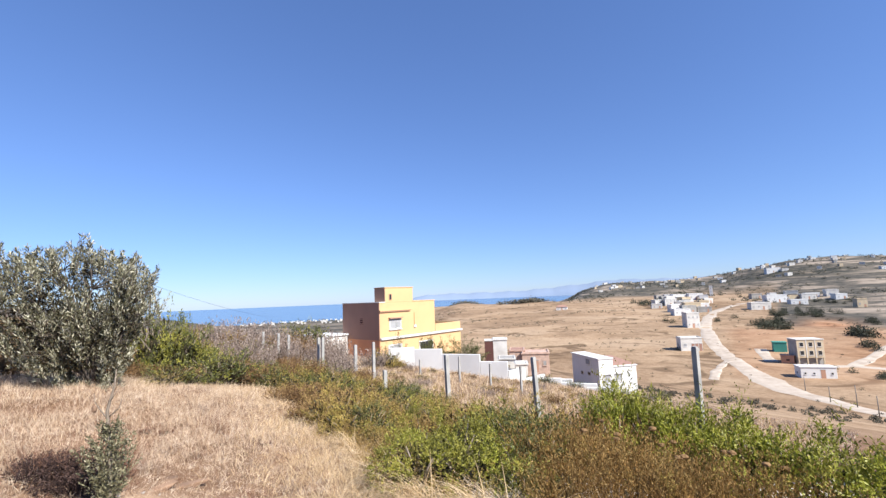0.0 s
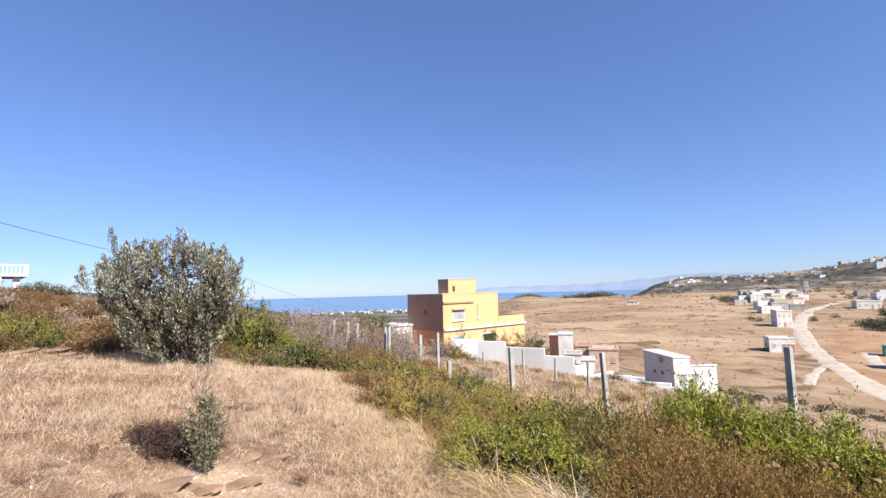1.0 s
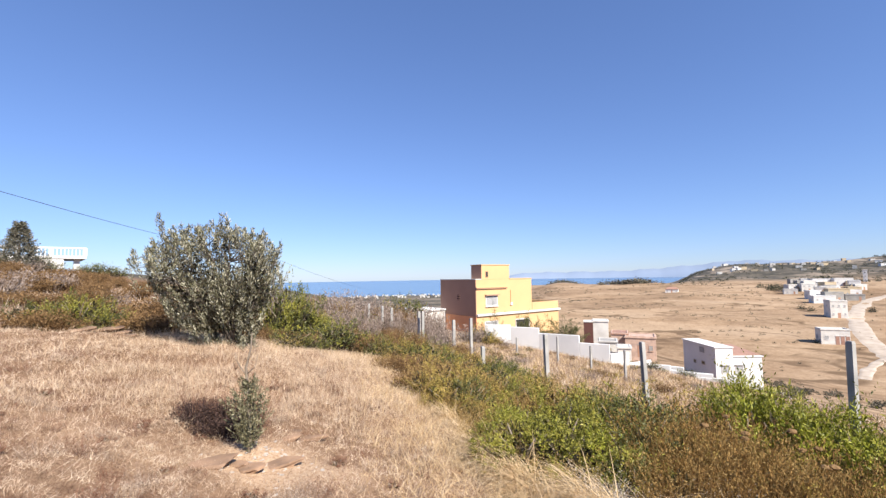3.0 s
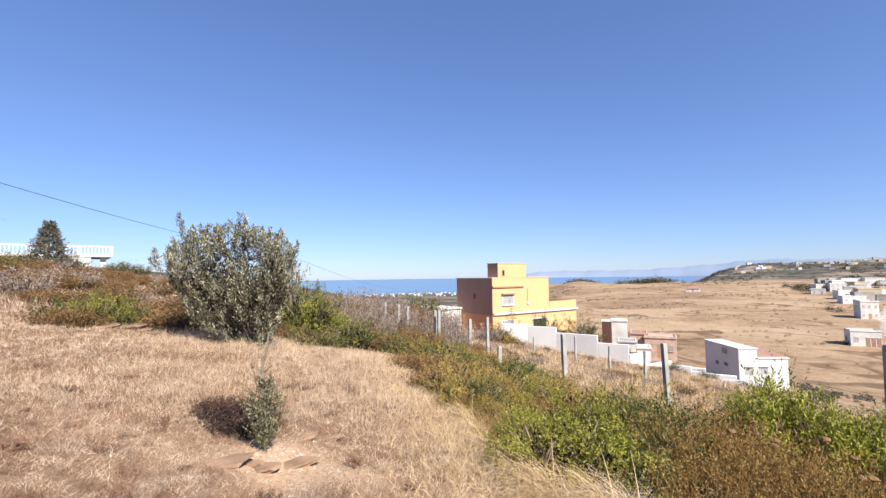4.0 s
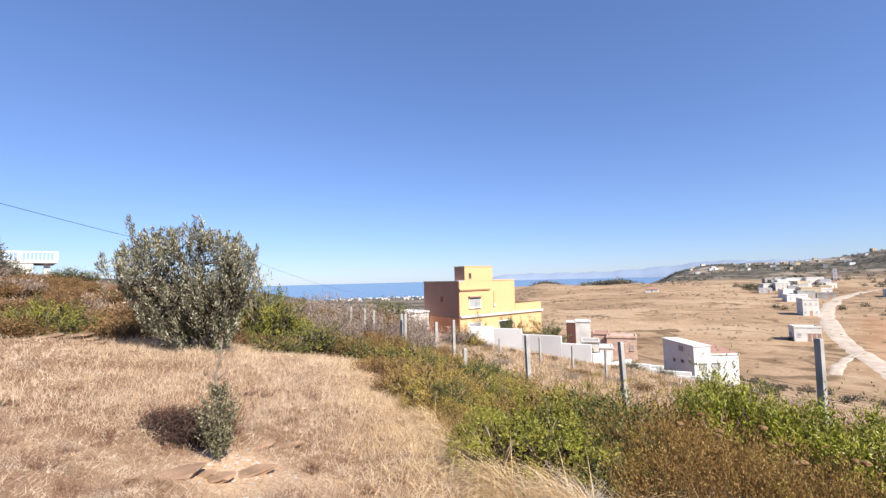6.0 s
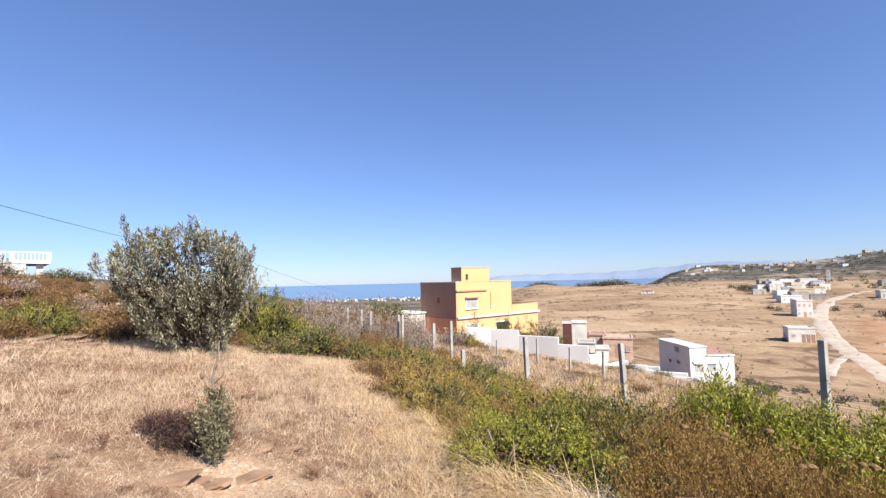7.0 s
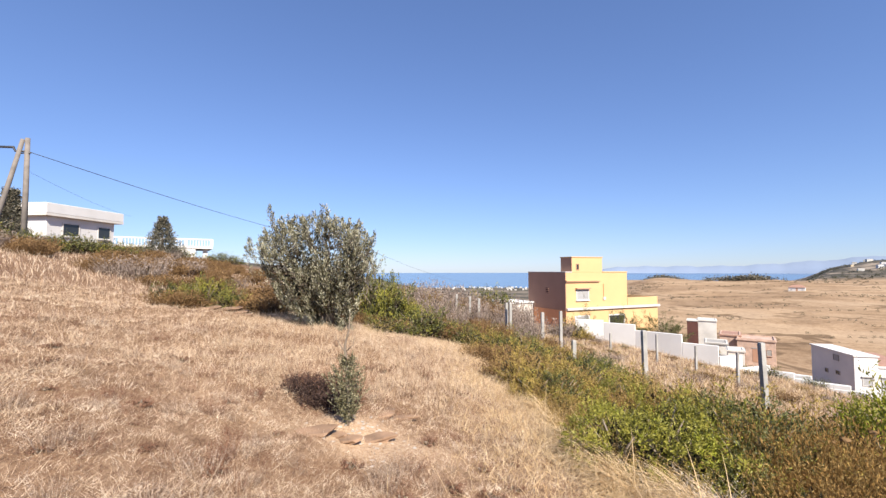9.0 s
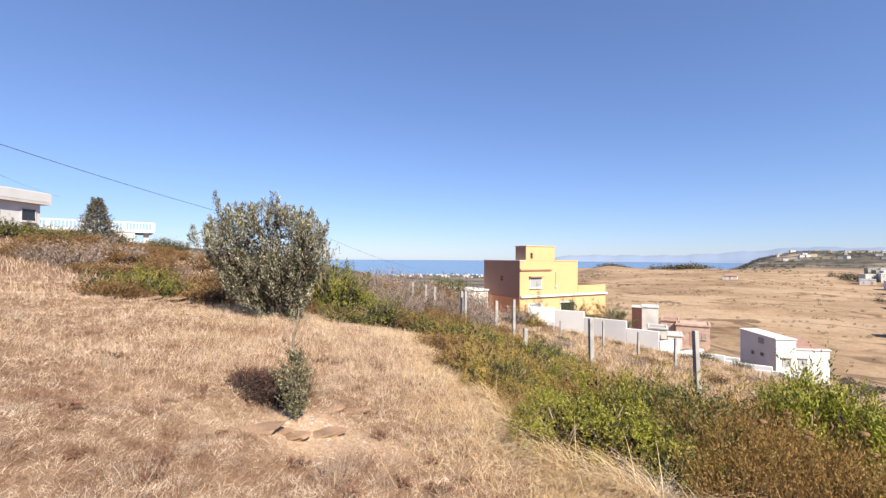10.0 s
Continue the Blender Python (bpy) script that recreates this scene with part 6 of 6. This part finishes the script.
for k in range(300):
    az = rf.choice([rf.gauss(-4.6, 1.6), rf.gauss(-12.5, 1.4), rf.uniform(3, 28)])
    d = rf.uniform(560, 660) if az < -2 and az > -9 else rf.uniform(455, 480) if az < -9 else rf.uniform(500, 1200)
    p = polar(az, d)
    spots.append((p.x, p.y, rf.uniform(2.0, 4.0)))
far_bushes("shore_scrub", "dark scrub above the shore", spots, "hill_leaf", 94, 44, 0.5)

# ------------------------------------------------------------------ far houses
def tan_house():
    """Two storeys of pale render over an open, shaded ground floor."""
    h = empty("house", Matrix.Translation(polar(-41.3, 165)) @ pose(0, 0, 0, 0, 0, -14), "two-storey tan house over an open ground floor", "house", "village houses")
    part("wall", new_box(-3.4, 3.4, 0, 4.5, 1.9, 7.0, 0.03), M["tan"], h)
    part("base_wall", new_box(-3.3, 3.3, 0.9, 4.4, -2, 1.9), M["grey"], h, "shaded grey ground-floor wall")
    part("roof", new_box(-3.55, 3.55, -0.15, 4.65, 7.0, 7.2), M["offwhite"], h)
    part("side_render", new_box(-3.46, -3.4, 0, 4.5, 1.9, 6.99), M["grey"], h, "bare grey side wall")
    for x in (-3.3, -1.1, 1.1, 3.0):
        part("pier", new_box(x, x + 0.3, 0.05, 0.35, -2, 1.9), M["tan"], h)
    for x in (-1.15, 1.12):
        part("pilaster", new_box(x, x + 0.22, -0.08, 0.0, 1.9, 7.0), M["offwhite"], h, "pale upright band")
    for z in (2.7, 5.1):
        for x in (-2.2, 0.1, 2.3):
            window(h, ("y-", 0.0), x, z, 0.95, 1.15, "glass", "offwhite")


tan_house()
simple_house(-41.7, 147, 7.6, 3.5, 2.7, -20, "white", rows=1, cols=4, side=1, label="long low white house beside the tan house", parapet=0.0, win=0.45)
simple_house(-38.9, 184, 3.6, 3.0, 3.1, -30, "teal", rows=1, cols=0, side=0, label="small teal green house with a flat roof", parapet=0.0)
simple_house(-39.4, 164, 3.0, 3.0, 2.2, -36, "brown", rows=1, cols=1, side=1, label="low dark brown shed", parapet=0.0, win=0.6)
red_doors = simple_house(-30.9, 182, 7.2, 4.5, 4.4, -12, "offwhite", rows=1, cols=0, side=0, label="whitewashed roadside house with red shutters", parapet=0.3)
for k in range(3):
    d0 = part("door", new_box(0.0 + k * 1.25, 0.95 + k * 1.25, -0.06, 0.0, -0.2, 2.6), M["tile"], red_doors, "faded red shutter door")
    part("door_frame", new_box(-0.08 + k * 1.25, 1.03 + k * 1.25, -0.09, 0.0, 2.6, 2.75), M["white"], d0)
window(red_doors, ("y-", 0.0), -2.2, 1.6, 1.0, 1.0, "shutter", "white")
window(red_doors, ("x-", -3.8), 3.0, 1.6, 1.0, 1.0, "shutter", "white")
two = "weathered white two-storey house with small windows"
for az, d, w, dep, hg, turn, wall, rows, cols, label in ((-31.3, 245, 5.8, 6.0, 6.9, -10, "offwhite", 2, 3, two), (-30.3, 313, 9.8, 6.0, 3.4, -8, "white", 1, 3, ""), (-31.4, 351, 10.4, 6.0, 4.8, -10, "tan", 1, 4, "low tan house with a flat roof"), (-29.2, 395, 9.0, 6.0, 5.2, -6, "offwhite", 2, 3, two), (-30.2, 440, 12.0, 7.0, 4.6, -8, "white", 1, 4, ""), (-31.8, 438, 11.0, 7.0, 5.2, -14, "white", 1, 3, "")):
    simple_house(az, d, w, dep, hg, turn, wall, rows=rows, cols=cols, side=1, pane="shutter", win=0.6, label=label or "small white flat-roofed house")
for az, d, w, dep, hg, turn, wall, cols, label in ((-37.7, 338, 11.0, 6.0, 4.0, -16, "offwhite", 4, "pale grey flat-roofed house"), (-39.1, 401, 13.0, 7.0, 5.0, -14, "white", 4, "long white flat-roofed house"), (-41.7, 412, 9.0, 6.0, 3.6, -18, "offwhite", 3, ""), (-40.9, 385, 10.0, 6.0, 3.0, -18, "white", 3, ""), (-45.5, 366, 5.0, 5.0, 5.0, -20, "tan", 2, "small tan house on the rise"), (-39.1, 681, 15.0, 8.0, 5.6, -18, "white", 3, "long white building on the hill")):
    simple_house(az, d, w, dep, hg, turn, wall, rows=1, cols=cols, side=1, pane="shutter", win=0.6, label=label or "small white flat-roofed house")
farm_roof = bmesh.new()
eave = [farm_roof.verts.new(v) for v in ((-4.6, -0.4, 2.5), (4.6, -0.4, 2.5), (4.6, 6.4, 2.5), (-4.6, 6.4, 2.5), (-2.2, 3.0, 4.3), (2.2, 3.0, 4.3))]
for f in ((0, 1, 5, 4), (2, 3, 4, 5), (1, 2, 5), (3, 0, 4), (3, 2, 1, 0)):
    farm_roof.faces.new([eave[k] for k in f])
farm = simple_house(-16.8, 367, 8.6, 6.0, 2.3, -20, "white", rows=1, cols=3, side=1, pane="shutter", win=0.6, parapet=0.0, label="lone white farmhouse with a terracotta roof")
part("hipped_roof", farm_roof, M["tile"], farm, "terracotta hipped roof")
simple_house(-33.3, 480, 2.6, 2.6, 9.0, -33, "white", rows=3, cols=1, side=1, label="slim white tower in the village", win=0.5)

rv = random.Random(5)
for k in range(44):
    az, d = rv.choice([(rv.gauss(-29.6, 1.3), rv.uniform(375, 455)), (rv.gauss(-31.4, 1.0), rv.uniform(320, 450)), (rv.gauss(-41.0, 2.4), rv.uniform(385, 440))])
    simple_house(az, d, rv.uniform(4, 9), rv.uniform(4, 7), rv.choice([2.8, 3.2, 3.4, 4.6]), az + rv.uniform(2, 36), rv.choice(["white", "offwhite", "tan", "grey", "offwhite"]), rows=1, cols=2, side=1, pane=rv.choice(["grey", "shutter"]), win=0.55)
for k in range(90):
    az = rv.uniform(-50, -21)
    d = rv.uniform(640, 920)
    simple_house(az, d, rv.uniform(3, 7), rv.uniform(4, 6), rv.choice([2.0, 2.4, 3.2]), az + rv.uniform(0, 36), rv.choice(["white", "offwhite", "offwhite", "grey", "tan"]), rows=1, cols=1, side=0, pane="shutter", win=0.6)
for az, d, hh in ((-40.5, 132, 3.2), (-42.3, 121, 3.2), (-44.2, 118, 4.3), (-45.6, 107, 3.7)):
    p = polar(az, d)
    ob = new("roadside_post", tubes("roadside_post", [([(0, 0, -0.4), (0.03, 0, hh * 0.5), (0.02, 0.02, hh)], [0.10, 0.085, 0.07])], M["wood"], 6))
    ob.matrix_world = Matrix.Translation(p)
    tagged(ob, "slim weathered wooden post beside the dirt road", "post", "posts along the road")
for k in range(90):
    az = rv.gauss(15, 5)
    d = rv.uniform(780, 1010)
    p = polar(az, d)
    w, hh = rv.uniform(1.5, 4.5), rv.choice([0.9, 1.2, 1.6, 2.2])
    h = empty("house", Matrix.Translation(p) @ pose(0, 0, 0, 0, 0, az), "white house of the coastal town", "house", "coastal town houses")
    part("wall", new_box(-w / 2, w / 2, 0, 9, -3, hh), M["offwhite"], h)
    part("roof", new_box(-w / 2 - 0.3, w / 2 + 0.3, -0.3, 9.3, hh, hh + 0.4), M["offwhite"], h)
